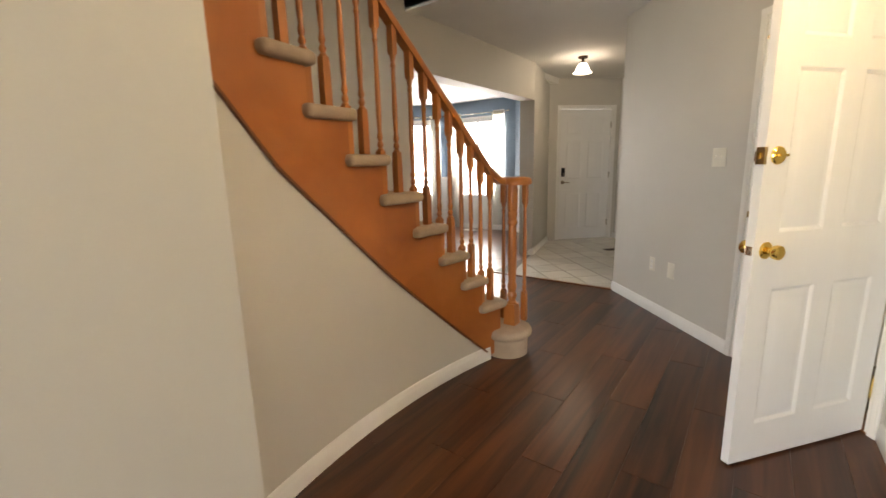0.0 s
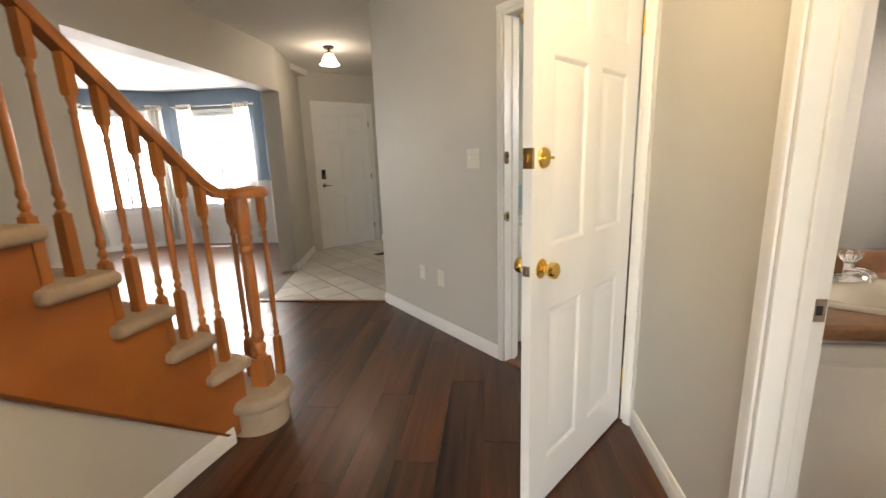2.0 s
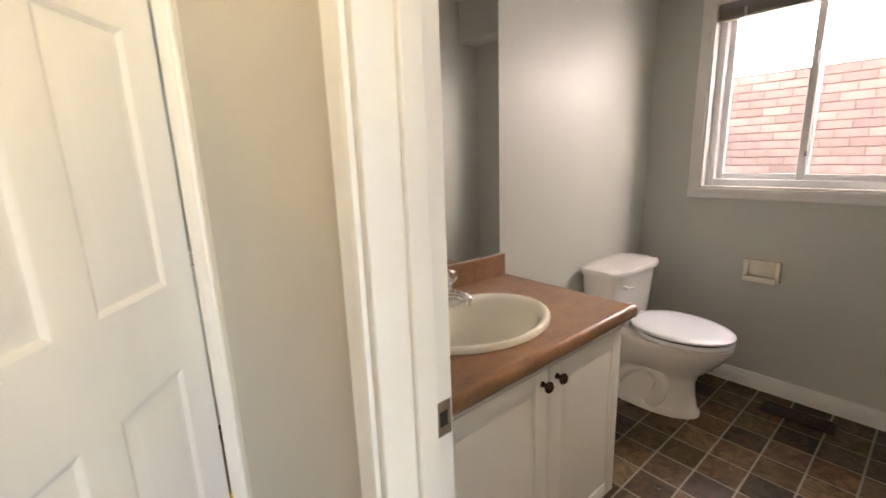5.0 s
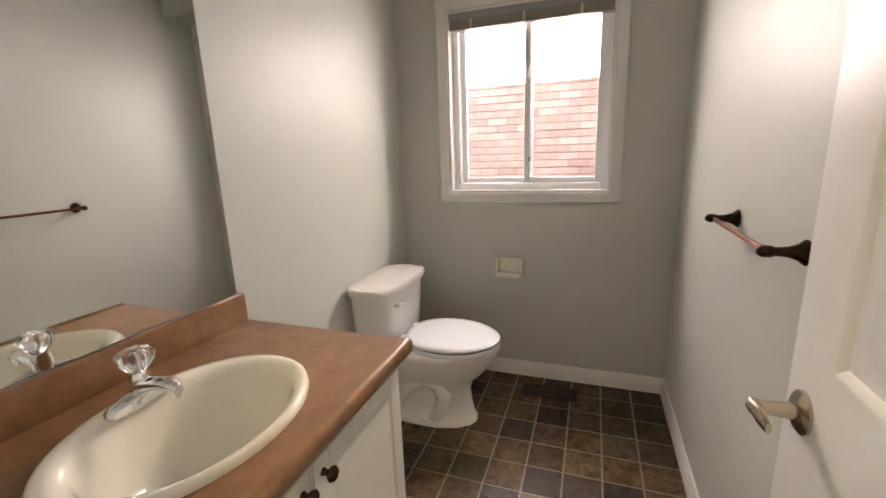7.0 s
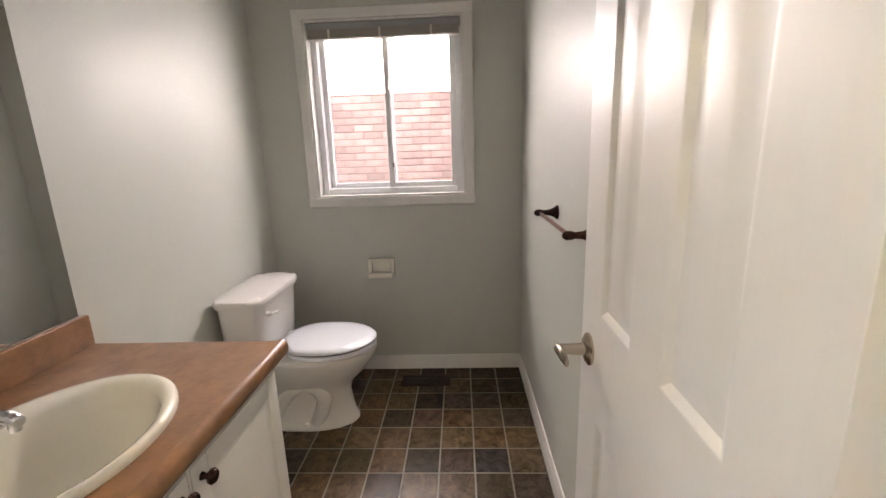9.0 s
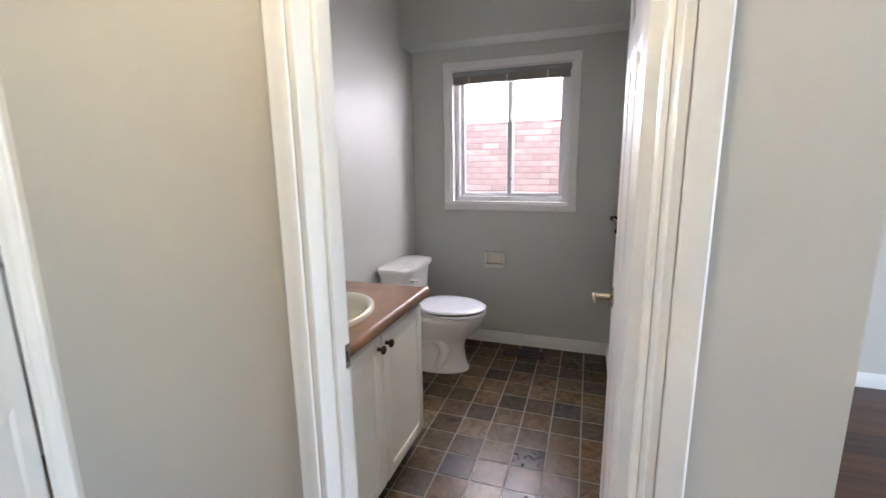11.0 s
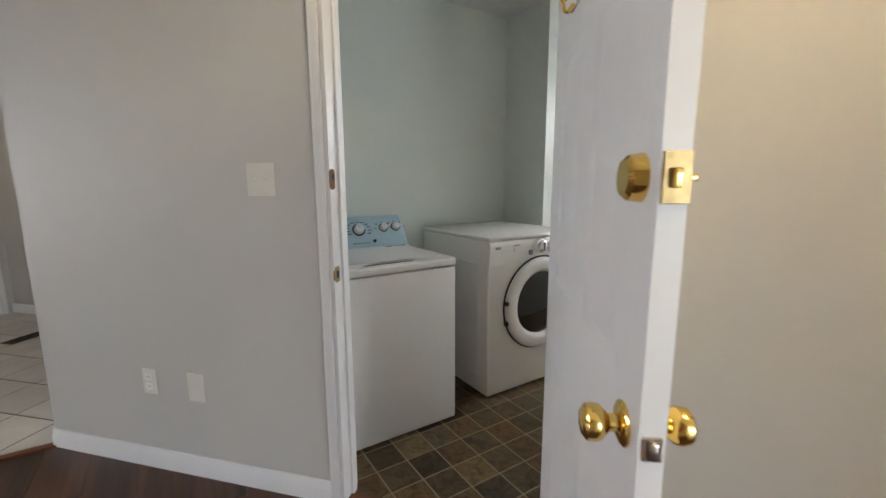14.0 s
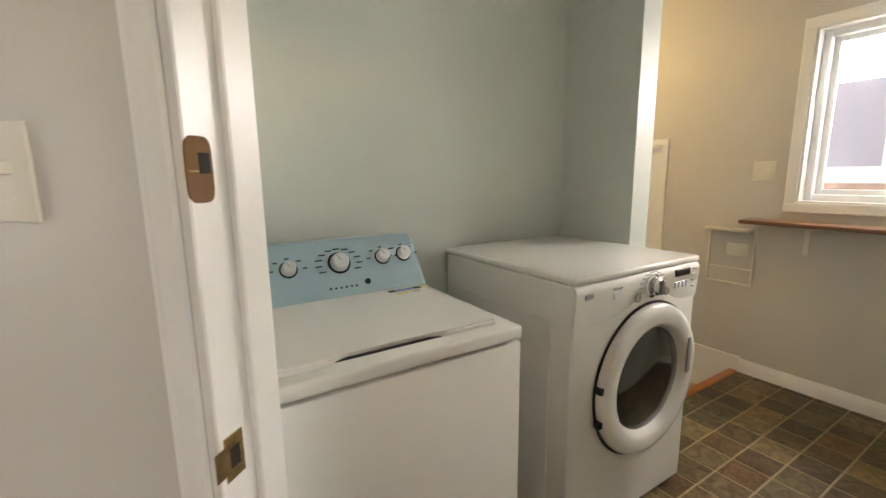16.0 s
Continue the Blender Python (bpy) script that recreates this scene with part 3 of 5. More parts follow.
def round_knob(parent, x, y, z, out, material):
    """A knob with a rose; out is +1 or -1 along y."""
    m = Matrix.Translation((x, y, z)) @ Euler((radians(-90 * out), 0, 0)).to_matrix().to_4x4()
    k = part("knob", lathe(bmesh.new(), [(0.013, 0), (0.013, 0.022), (0.018, 0.026), (0.026, 0.034), (0.028, 0.044), (0.026, 0.054), (0.018, 0.060), (0.008, 0.062)], 24, m), material, parent, "polished brass knob")
    part("rose", lathe(bmesh.new(), [(0.033, 0), (0.033, 0.003), (0.028, 0.007), (0.018, 0.010), (0.014, 0.011)], 24, m), material, k)


def hinge(parent, x, y, z, material):
    bm = rod(bmesh.new(), (x, y, z - 0.045), (x, y, z + 0.045), 0.006)
    rod(bm, (x, y, z + 0.045), (x, y, z + 0.052), 0.004)
    box(bm, x - 0.018, y + 0.004, z - 0.045, x + 0.022, y + 0.007, z + 0.045)
    part("hinge", bm, material, parent, "brass butt hinge")


def jamb(name, m, w, h, th, label, strikes=()):
    """Lining of a doorway w wide, in a wall th thick; the face is at y 0."""
    root = thing(name, m, label, "door frame", kind="structure")
    for x0, x1 in ((0, 0.018), (w - 0.018, w)):
        part("jamb", nbox(x0 + 0.001, -0.003, 0.001, x1 - 0.001, th + 0.003, h, 0.002, 1), WHITE, root)
    part("head", nbox(0.018, -0.003, h - 0.02, w - 0.018, th + 0.003, h - 0.001, 0.002, 1), WHITE, root)
    for x0, x1 in ((0.018, 0.029), (w - 0.029, w - 0.018)):
        part("stop", nbox(x0, 0.05, 0.001, x1, 0.085, h - 0.021, 0.002, 1), WHITE, root)
    return root


# laundry doorway
mS, _ = frame_on(T, D)
mL = mS @ pose(1.525, 0, 0)
jl = jamb("door_frame_laundry", mL, 0.827, 2.05, 0.11, "white painted laundry door frame with brass strike plates")
for z, h, mm in ((0.933, 0.058, BRASSD),):
    bm = nbox(0.017, 0.004, z - h / 2, 0.0195, 0.034, z + h / 2, 0.001, 1)
    box(bm, 0.0185, -0.012, z - h * 0.32, 0.0200, 0.006, z + h * 0.32, 0.0005, 1)
    sp = part("strike_plate", bm, mm, jl, "worn brass strike plate")
    part("strike_hole", nbox(0.0190, 0.011, z - h * 0.22, 0.0202, 0.026, z + h * 0.22), DARK, sp)
mort = part("lock_mortise", loft(bmesh.new(), [[(x, p[0], p[1]) for p in ring(0.014, 1.276, 0, ry, rz, 28, 4.5)] for x, ry, rz in ((0.0160, 0.0185, 0.036), (0.0176, 0.0180, 0.0355))]), RAWWOOD, jl, "bare splintered wood mortise where the strike plate is missing")
part("mortise_hole", nbox(0.0170, 0.013, 1.272, 0.0182, 0.028, 1.294), DARK, mort)
part("mortise_groove", nbox(0.0170, -0.001, 1.2735, 0.0180, 0.012, 1.2755), BRASSD, mort)
casing("door_trim_laundry", mL, 0.827, 2.05, "white fluted casing round the laundry door")
casing("door_trim_laundry_inside", mS @ pose(1.525 + 0.827, 0.11, 0, 0, 0, 180), 0.827, 2.05, "white fluted casing round the laundry door")
slab("floor_threshold_laundry", [tuple((mS @ Vector(p)).xy) for p in ((1.55, -0.004, 0), (2.35, -0.004, 0), (2.35, 0.05, 0), (1.55, 0.05, 0))], -0.01, 0.009, OAKD, "dark wooden threshold strip", "threshold")
slab("floor_threshold_foyer", [(-2.44, 4.072), (T[0], 4.072), (T[0], 4.112), (-2.44, 4.112)], -0.01, 0.010, OAKD, "dark wooden threshold strip", "threshold")

# laundry door, open into the hall
hx, hy = 0.5223, 2.4034
dm = frame_on((hx, hy), (0.000, 1.775))[0]
ld = thing("door_laundry", dm @ pose(0.024, -0.0265, 0.008, 0, 0, 1.6), "white six-panel door standing open with brass knob and deadbolt", "door", kind="structure")
LW, LT = 0.798, 0.035
door_leaf(ld, LW, 2.02, LT)
kx = LW - 0.062
round_knob(ld, kx, LT, 0.916, 1, BRASS)
round_knob(ld, kx, 0.0, 0.916, -1, BRASS)
m = Matrix.Translation((kx, LT, 1.270)) @ Euler((radians(-90), 0, 0)).to_matrix().to_4x4()
db = part("deadbolt", lathe(bmesh.new(), [(0.033, 0), (0.033, 0.005), (0.029, 0.010), (0.012, 0.012)], 24, m), BRASS, ld, "polished brass deadbolt")
part("thumb_turn", nbox(kx - 0.020, LT + 0.012, 1.265, kx + 0.020, LT + 0.030, 1.275, 0.003, 2), BRASS, db)
m = Matrix.Translation((kx, 0, 1.270)) @ Euler((radians(90), 0, 0)).to_matrix().to_4x4()
part("lock_cylinder", lathe(bmesh.new(), [(0.033, 0), (0.030, 0.018), (0.024, 0.024), (0.010, 0.025)], 24, m), BRASS, ld, "polished brass deadbolt cylinder")
for z, h in ((1.270, 0.062), (0.916, 0.034)):
    fp = part("face_plate", nbox(LW - 0.012, 0.003 if z > 1 else 0.005, z - h / 2, LW + 0.0015, LT + 0.0012 if z > 1 else LT - 0.005, z + h / 2, 0.0008, 1), BRASSD if z > 1 else NICKEL, ld, "worn brass latch plate" if z > 1 else "worn steel latch plate")
    part("latch_bolt", nbox(LW + 0.001, 0.011, z - 0.012, LW + 0.007, LT - 0.011, z + 0.012, 0.002, 2), NICKEL if z < 1 else BRASS, fp)
for z in (0.22, 1.785):
    hinge(ld, -0.010, LT + 0.004, z, BRASS)

hk = thing("door_hooks", ld.matrix_world @ pose(0, 0, 0.05), "row of brass coat hooks on the laundry door", "coat hooks")
part("rail", nbox(0.22, -0.010, 1.605, 0.765, -0.001, 1.640, 0.003, 2), WHITE, hk)
for i in range(5):
    x = 0.735 - 0.115 * i
    for z, o in ((1.632, 0.036), (1.606, 0.024)):
        bm = bmesh.new()
        pts = [(x, -0.010, z), (x, -0.010 - o * 0.45, z - 0.016), (x, -0.010 - o * 0.85, z - 0.014), (x, -0.010 - o, z + 0.012)]
        for p, q in zip(pts, pts[1:]):
            rod(bm, p, q, 0.0042, 0.0038, 8)
        lathe(bm, [(0.004, -0.008), (0.007, -0.003), (0.007, 0.003), (0.003, 0.007)], 10, Matrix.Translation(pts[-1]))
        part("hook", bm, BRASS, hk, "brass hook")

# bathroom doorway
mH, _ = frame_on(D, (0.5935, 0.618))
mB = mH @ pose(0.816, 0, 0)
jb = jamb("door_frame_bath", mB, 0.656, 2.05, 0.12, "white painted bathroom door frame with a steel strike plate")
bm = nbox(0.017, 0.086, 0.870, 0.0195, 0.118, 0.928, 0.001, 1)
sp = part("strike_plate", bm, NICKEL, jb, "brushed steel strike plate")
part("strike_hole", nbox(0.0190, 0.095, 0.887, 0.0202, 0.110, 0.911), DARK, sp)
casing("door_trim_bath", mB, 0.656, 2.05, "white fluted casing round the bathroom door", cw=0.041)
casing("door_trim_bath_inside", mH @ pose(0.816 + 0.656, 0.12, 0, 0, 0, 180), 0.656, 2.05, "white fluted casing round the bathroom door")
bd = thing("door_bath", pose(0.780, 0.862, 0.012, 0, 0, -0.6), "white six-panel door standing open with a nickel lever", "door", kind="structure")
BW = 0.612
door_leaf(bd, BW, 2.02, 0.035)


def lever(parent, x, y, z, out, reach=0.060):
    m = Matrix.Translation((x, y, z)) @ Euler((radians(-90 * out), 0, 0)).to_matrix().to_4x4()
    lv = part("lever_rose", lathe(bmesh.new(), [(0.033, 0), (0.033, 0.004), (0.026, 0.009), (0.013, 0.011), (0.011, reach - 0.015), (0.012, reach + 0.006)], 24, m), NICKEL, parent, "brushed nickel lever rose")
    bm = bmesh.new()
    pts = [(x + 0.004, y + out * reach, z), (x - 0.014, y + out * (reach + 0.001), z + 0.001), (x - 0.030, y + out * reach, z - 0.001), (x - 0.048, y + out * (reach - 0.004), z - 0.006)]
    rings = []
    for p, (ra, rb) in zip(pts, ((0.011, 0.011), (0.008, 0.011), (0.007, 0.012), (0.004, 0.009))):
        rings.append([(p[0], p[1] + ra * math.cos(a), p[2] + rb * math.sin(a)) for a in [2 * math.pi * k / 12 for k in range(12)]])
    loft(bm, rings)
    part("lever_arm", bm, NICKEL, lv)


lever(bd, BW - 0.058, 0.035, 0.888, 1)
lever(bd, BW - 0.058, 0.0, 0.888, -1, 0.040)
part("face_plate", nbox(BW - 0.001, 0.006, 0.862, BW + 0.0015, 0.029, 0.917, 0.0008, 1), NICKEL, bd)
for z in (0.22, 1.04, 1.79):
    part("hinge", rod(bmesh.new(), (-0.030, 0.002, z - 0.045), (-0.030, 0.002, z + 0.045), 0.006), NICKEL, bd, "nickel hinge knuckle")

# entry door
mF, _ = frame_on((-2.75, 6.27), (-1.83, 7.19))
mE = mF @ pose(0.245, 0, 0)
jamb("door_frame_entry", mE, 0.90, 2.09, 0.16, "white painted entry door frame")
casing("door_trim_entry", mE, 0.90, 2.09, "white casing round the entry door")
ed = thing("door_entry", mE @ pose(0.02, 0.03, 0.012), "closed white six-panel entry door with a keypad lock", "door", kind="structure")
door_leaf(ed, 0.86, 2.056, 0.044)
kp = part("keypad_lock", nbox(0.035, -0.022, 1.02, 0.095, 0.002, 1.16, 0.008, 2), BLACK, ed, "black keypad deadbolt")
part("lock_turn", nbox(0.055, -0.034, 1.045, 0.075, -0.022, 1.075, 0.004, 2), NICKEL, kp)
m = Matrix.Translation((0.065, 0, 0.93)) @ Euler((radians(90), 0, 0)).to_matrix().to_4x4()
lr = part("lever_rose", lathe(bmesh.new(), [(0.030, 0), (0.030, 0.004), (0.012, 0.010), (0.010, 0.04)], 20, m), NICKEL, ed)
part("lever_arm", rod(bmesh.new(), (0.06, -0.042, 0.93), (0.165, -0.040, 0.925), 0.009, 0.006), NICKEL, lr)
for z in (0.25, 1.03, 1.82):
    hinge(ed, 0.866, -0.004, z, NICKEL)
part("sweep", nbox(0.0, 0.004, -0.010, 0.86, 0.040, 0.006, 0.001, 1), WHITE, ed)
# side door at the landing
mW = frame_on((EX, 5.4), (EX, 2.30))[0]
mD2 = mW @ pose(0.38, 0, -0.57)
jamb("door_frame_side", mD2, 0.81, 2.03, 0.26, "white painted side door frame")
casing("door_trim_side", mD2, 0.81, 2.03, "white casing round the side door")
s2 = thing("door_side", mD2 @ pose(0.02, 0.03, 0.0), "closed white panelled side door on the sunken landing", "door", kind="structure")
door_leaf(s2, 0.77, 2.0, 0.044)


# ---------- windows ----------
def slider_window(name, m, w, h, depth, label, blind=False):
    """A sliding window in an opening; origin is the lower left corner of the opening, the room is at -y."""
    root = thing(name, m, label, "window", kind="structure")
    f = 0.035
    def rect(nm, x0, z0, x1, z1, fw, y0, y1, parent, material=VINYL, lbl=""):
        bm = bmesh.new()
        box(bm, x0, y0, z0, x0 + fw, y1, z1, 0.003, 1)
        box(bm, x1 - fw, y0, z0, x1, y1, z1, 0.003, 1)
        box(bm, x0 + fw, y0, z0, x1 - fw, y1, z0 + fw, 0.003, 1)
        box(bm, x0 + fw, y0, z1 - fw, x1 - fw, y1, z1, 0.003, 1)
        return part(nm, bm, material, parent, lbl)
    rv = bmesh.new()
    for a in ((0.001, 0.0, 0.001, 0.012, 0.1, h - 0.001), (w - 0.012, 0.0, 0.001, w - 0.001, 0.1, h - 0.001), (0.012, 0.0, 0.001, w - 0.012, 0.1, 0.012), (0.012, 0.0, h - 0.012, w - 0.012, 0.1, h - 0.001)):
        box(rv, *a)
    part("reveal", rv, WHITE, root)
    rect("window_frame", 0.012, 0.012, w - 0.012, h - 0.012, f, 0.06, 0.15, root)
    mid = w / 2
    for nm, x0, x1, y0 in (("sash", 0.044, mid + 0.02, 0.105), ("sash", mid - 0.02, w - 0.044, 0.075)):
        s = rect(nm, x0, 0.044, x1, h - 0.044, 0.032, y0, y0 + 0.026, root)
        g = part("pane", nbox(x0 + 0.031, y0 + 0.011, 0.075, x1 - 0.031, y0 + 0.015, h - 0.075), GLASS, s)
        g.visible_shadow = False
    part("latch", nbox(mid - 0.012, 0.062, h * 0.62, mid + 0.006, 0.078, h * 0.62 + 0.06, 0.004, 2), VINYL, root)
    part("latch", nbox(mid + 0.004, 0.066, 0.16, mid + 0.014, 0.078, 0.185, 0.002, 1), GREYP, root)
    return root


mBW = frame_on((EX, 2.30), (EX, 0.73))[0] @ pose(0.346, 0, 1.066)
slider_window("window_bath", mBW, 0.838, 0.93, 0.26, "white vinyl sliding window looking onto a brick wall")
casing("window_trim_bath", mBW, 0.838, 0.93, "white fluted casing round the bathroom window", 0.0, True, 0.052)
bl = thing("window_blind", mBW @ pose(0.014, 0.004, 0.85), "taupe slatted blind fully raised in the bathroom window", "blind")
part("headrail", nbox(0, 0.0, 0.032, 0.810, 0.045, 0.066, 0.003, 1), GREYP, bl, "grey metal headrail")
for i in range(10):
    part("slat", nbox(0.006, 0.002, -0.002 + i * 0.0034, 0.804, 0.046, 0.0005 + i * 0.0034), BLINDM, bl)
part("bottom_rail", nbox(0.004, 0.001, -0.014, 0.806, 0.047, -0.004, 0.003, 2), BLINDM, bl)
for x in (0.12, 0.39, 0.66):
    part("ladder_tape", nbox(x - 0.006, -0.001, -0.012, x + 0.006, 0.0005, 0.032), IVORY, bl)
mLW = frame_on((EX, 5.4), (EX, 2.30))[0] @ pose(1.984, 0, 1.09)
slider_window("window_laundry", mLW, 0.956, 0.92, 0.26, "white vinyl sliding window looking onto the next house")
casing("window_trim_laundry", mLW, 0.956, 0.92, "white casing round the laundry window", 0.0, True, 0.052)


def bay_window(name, a, b, s0, s1):
    m = frame_on(a, b)[0] @ pose(s0, 0, 0.62)
    w, h = s1 - s0, 1.48
    root = thing(name, m, "tall white bay window glaring with daylight", "window", kind="structure")
    bm = bmesh.new()
    for q in ((0.001, 0.02, 0.001, 0.05, 0.1, h - 0.001), (w - 0.05, 0.02, 0.001, w - 0.001, 0.1, h - 0.001), (0.05, 0.02, 0.001, w - 0.05, 0.1, 0.05), (0.05, 0.02, h - 0.05, w - 0.05, 0.1, h - 0.001), (w / 2 - 0.02, 0.03, 0.05, w / 2 + 0.02, 0.09, h - 0.05)):
        box(bm, *q, 0.003, 1)
    part("window_frame", bm, VINYL, root)
    g = part("pane", nbox(0.04, 0.055, 0.04, w - 0.04, 0.06, h - 0.04), GLASS, root)
    g.visible_shadow = False
    casing("window_trim_bay", m, w, h, "white casing round the bay window", 0.0, True, 0.052)
    return root


bay_window("window_bay_middle", BAY[3], BAY[4], 0.34, 1.16)
bay_window("window_bay_side", BAY[2], BAY[3], 0.22, 1.12)


# ---------- curved stairs ----------
RISE, AXC, AYC, RAD = 0.187, 2.19, 1.25, 3.60
NOSE = [2.45, 2.20, 2.035, 1.875, 1.695, 1.503, 1.283, 1.085, 0.880, 0.70, 0.53, 0.36, 0.19]


def arc(y, r=0.0):
    """Point of the stair's inner curve at y, r metres further from its centre, on the same radius."""
    x = AXC - math.sqrt(RAD ** 2 - (y - AYC) ** 2)
    d = Vector((x - AXC, y - AYC)) / RAD
    return (AXC + d.x * (RAD + r), AYC + d.y * (RAD + r))


def under(y):
    return float(np.interp(-y, [-2.09, -1.72, -1.275, -0.95, -0.70, -0.515, -0.30, 0.1], [0.03, 0.360, 0.750, 1.055, 1.275, 1.495, 1.73, 2.13]))


def rail_z(y):
    return float(np.interp(-y, [-2.34, -2.22, -2.14, -1.83, -1.55, -1.36, -0.9, 0.2], [1.154, 1.160, 1.215, 1.555, 1.825, 1.99, 2.40, 3.40]))


stair = thing("staircase", pose(0, 0, 0), "orange oak staircase with carpeted treads, curving up along the wall", "staircase")
ys = [2.085 - 0.03 * i for i in range(63)]
bm = bmesh.new()
loft(bm, [[(*arc(y, 0.008), 0.0), (*arc(y, 0.06), 0.0), (*arc(y, 0.06), under(y) + 0.03), (*arc(y, 0.008), under(y) + 0.03)] for y in ys])
tagged(link_mesh("wall_under_stair", bm, HALL, None, 30), "greige painted curved wall under the stairs", "wall", kind="structure")
baseboard([arc(y, 0.008) for y in reversed(ys)][0:], "white painted baseboard along the curved stair wall")

bm = bmesh.new()
rings = []
for k in range(1, len(NOSE) - 1):
    y0, y1, top = NOSE[k] - 0.02, NOSE[k + 1] - 0.02, (k + 1) * RISE - 0.025
    cuts = [y0 + (y1 - y0) * i / 6 for i in range(7)]
    rings += [[(*arc(y, 0.0), under(y)), (*arc(y, 0.045), under(y)), (*arc(y, 0.045), top), (*arc(y, 0.0), top)] for y in cuts]
loft(bm, rings)
skirt = part("skirt", bm, OAKS, stair, "orange stained oak skirt cut to the steps", 20)
bm = bmesh.new()
ys2 = [2.09 - 0.035 * i for i in range(54)]
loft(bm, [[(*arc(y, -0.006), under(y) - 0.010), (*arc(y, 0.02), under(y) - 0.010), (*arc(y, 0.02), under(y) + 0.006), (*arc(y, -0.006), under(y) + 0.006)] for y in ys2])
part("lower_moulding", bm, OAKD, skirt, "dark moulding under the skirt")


def wall_end(y, r):
    """End of a radius at the outer wall."""
    d = Vector((arc(y)[0] - AXC, y - AYC)) / RAD
    f = (-2.436 - AXC) / d.x
    return (AXC + d.x * f, AYC + d.y * f)


for k in range(1, len(NOSE) - 1):
    z = (k + 1) * RISE + 0.02
    y0, y1 = NOSE[k] + 0.012, NOSE[k + 1] - 0.050
    a0, a1 = arc(y0, -0.040), arc(y1, -0.040)
    b0, b1 = wall_end(y0, 0), wall_end(y1, 0)
    bm = bmesh.new()
    va = [bm.verts.new((*p, zz)) for zz in (z - 0.052, z) for p in (a0, b0, b1, a1)]
    for f in ((3, 2, 1, 0), (4, 5, 6, 7), (0, 1, 5, 4), (1, 2, 6, 5), (2, 3, 7, 6), (3, 0, 4, 7)):
        bm.faces.new([va[i] for i in f])
    bmesh.ops.bevel(bm, geom=list(bm.edges), offset=0.022, segments=4, affect='EDGES', profile=0.5)
    for v in bm.verts:
        v.co += Vector((noise.noise(v.co * 14 + Vector((k, 0, 0))), noise.noise(v.co * 14 + Vector((0, k, 5))), noise.noise(v.co * 14))) * 0.0035
    part("tread", bm, CARPET, stair, "beige carpet wrapped tread", 50)
    y = NOSE[k] - 0.02
    c0, c1 = arc(y, 0.020), wall_end(y, 0)
    d0, d1 = arc(y - 0.03, 0.020), wall_end(y - 0.03, 0)
    part("riser", prism(bmesh.new(), [c0, c1, d1, d0], k * RISE, z - 0.045), CARPET, stair)
# rounded bottom step
bm = bmesh.new()


def bull(r, z, y0=2.03):
    cx, cy = -1.285, 2.265
    out = [(cx + r * math.cos(radians(a)), cy + r * math.sin(radians(a)), z) for a in range(-90, 91, 12)]
    return out + [(-2.43, cy + r, z), (-2.43, cy - r, z)]


loft(bm, [bull(0.140, 0.0), bull(0.142, 0.03), bull(0.142, 0.125)])
part("bottom_riser", bm, CARPET, stair, "beige carpeted rounded bottom riser", 50)
bm = bmesh.new()
loft(bm, [bull(0.138, 0.122), bull(0.156, 0.126), bull(0.168, 0.140), bull(0.170, 0.158), bull(0.162, 0.178), bull(0.142, 0.189), bull(0.06, 0.191)])
part("bottom_tread", bm, CARPET, stair, "beige carpeted rounded bottom tread", 60)


def turned(parent, name, x, y, z0, z1, s=1.0, top_block=0.13):
    """A turned baluster: square foot, ringed neck, slender shaft, square head."""
    bm = bmesh.new()
    h = z1 - z0
    b = min(0.21, h * 0.26)
    w, v = 0.0180 * s, 0.0160 * s
    loft(bm, [[(x - q, y - q, z), (x + q, y - q, z), (x + q, y + q, z), (x - q, y + q, z)] for q, z in ((w, z0), (w * 0.98, z0 + b * 0.7), (v, z0 + b))])
    t = h - top_block
    prof = [(0.0165, b), (0.0165, b + 0.006), (0.0105, b + 0.014), (0.0155, b + 0.026), (0.0155, b + 0.032), (0.0095, b + 0.046), (0.0145, b + 0.062), (0.0145, b + 0.067), (0.0100, b + 0.090), (0.0128, b + 0.15), (0.0135, b + 0.22), (0.0122, t - 0.20), (0.0102, t - 0.060), (0.0140, t - 0.048), (0.0095, t - 0.034), (0.0150, t - 0.010), (0.0150, t)]
    lathe(bm, [(r * s, q) for r, q in prof], 12, Matrix.Translation((x, y, z0)))
    w2 = 0.0165 * s
    loft(bm, [[(x - q, y - q, z), (x + q, y - q, z), (x + q, y + q, z), (x - q, y + q, z)] for q, z in ((w2 * 0.85, z0 + t), (w2, z0 + t + 0.012), (w2, z1))])
    return part(name, bm, OAK, parent, smooth=30)


for k in range(1, len(NOSE) - 1):
    run = NOSE[k] - NOSE[k + 1]
    for f in (0.42, 0.91):
        y = NOSE[k] - f * run
        p = arc(y, 0.045)
        turned(stair, "baluster", p[0], p[1], (k + 1) * RISE + 0.016, rail_z(y) - 0.022)
NX, NY = -1.265, 2.30
for dx, dy in ((0.035, 0.115), (-0.105, 0.075)):
    turned(stair, "baluster", NX + dx, NY + dy, 0.186, 1.134)
bm = bmesh.new()
loft(bm, [[(NX - w, NY - w, z), (NX + w, NY - w, z), (NX + w, NY + w, z), (NX - w, NY + w, z)] for w, z in ((0.042, 0.186), (0.040, 0.28), (0.033, 0.335))])
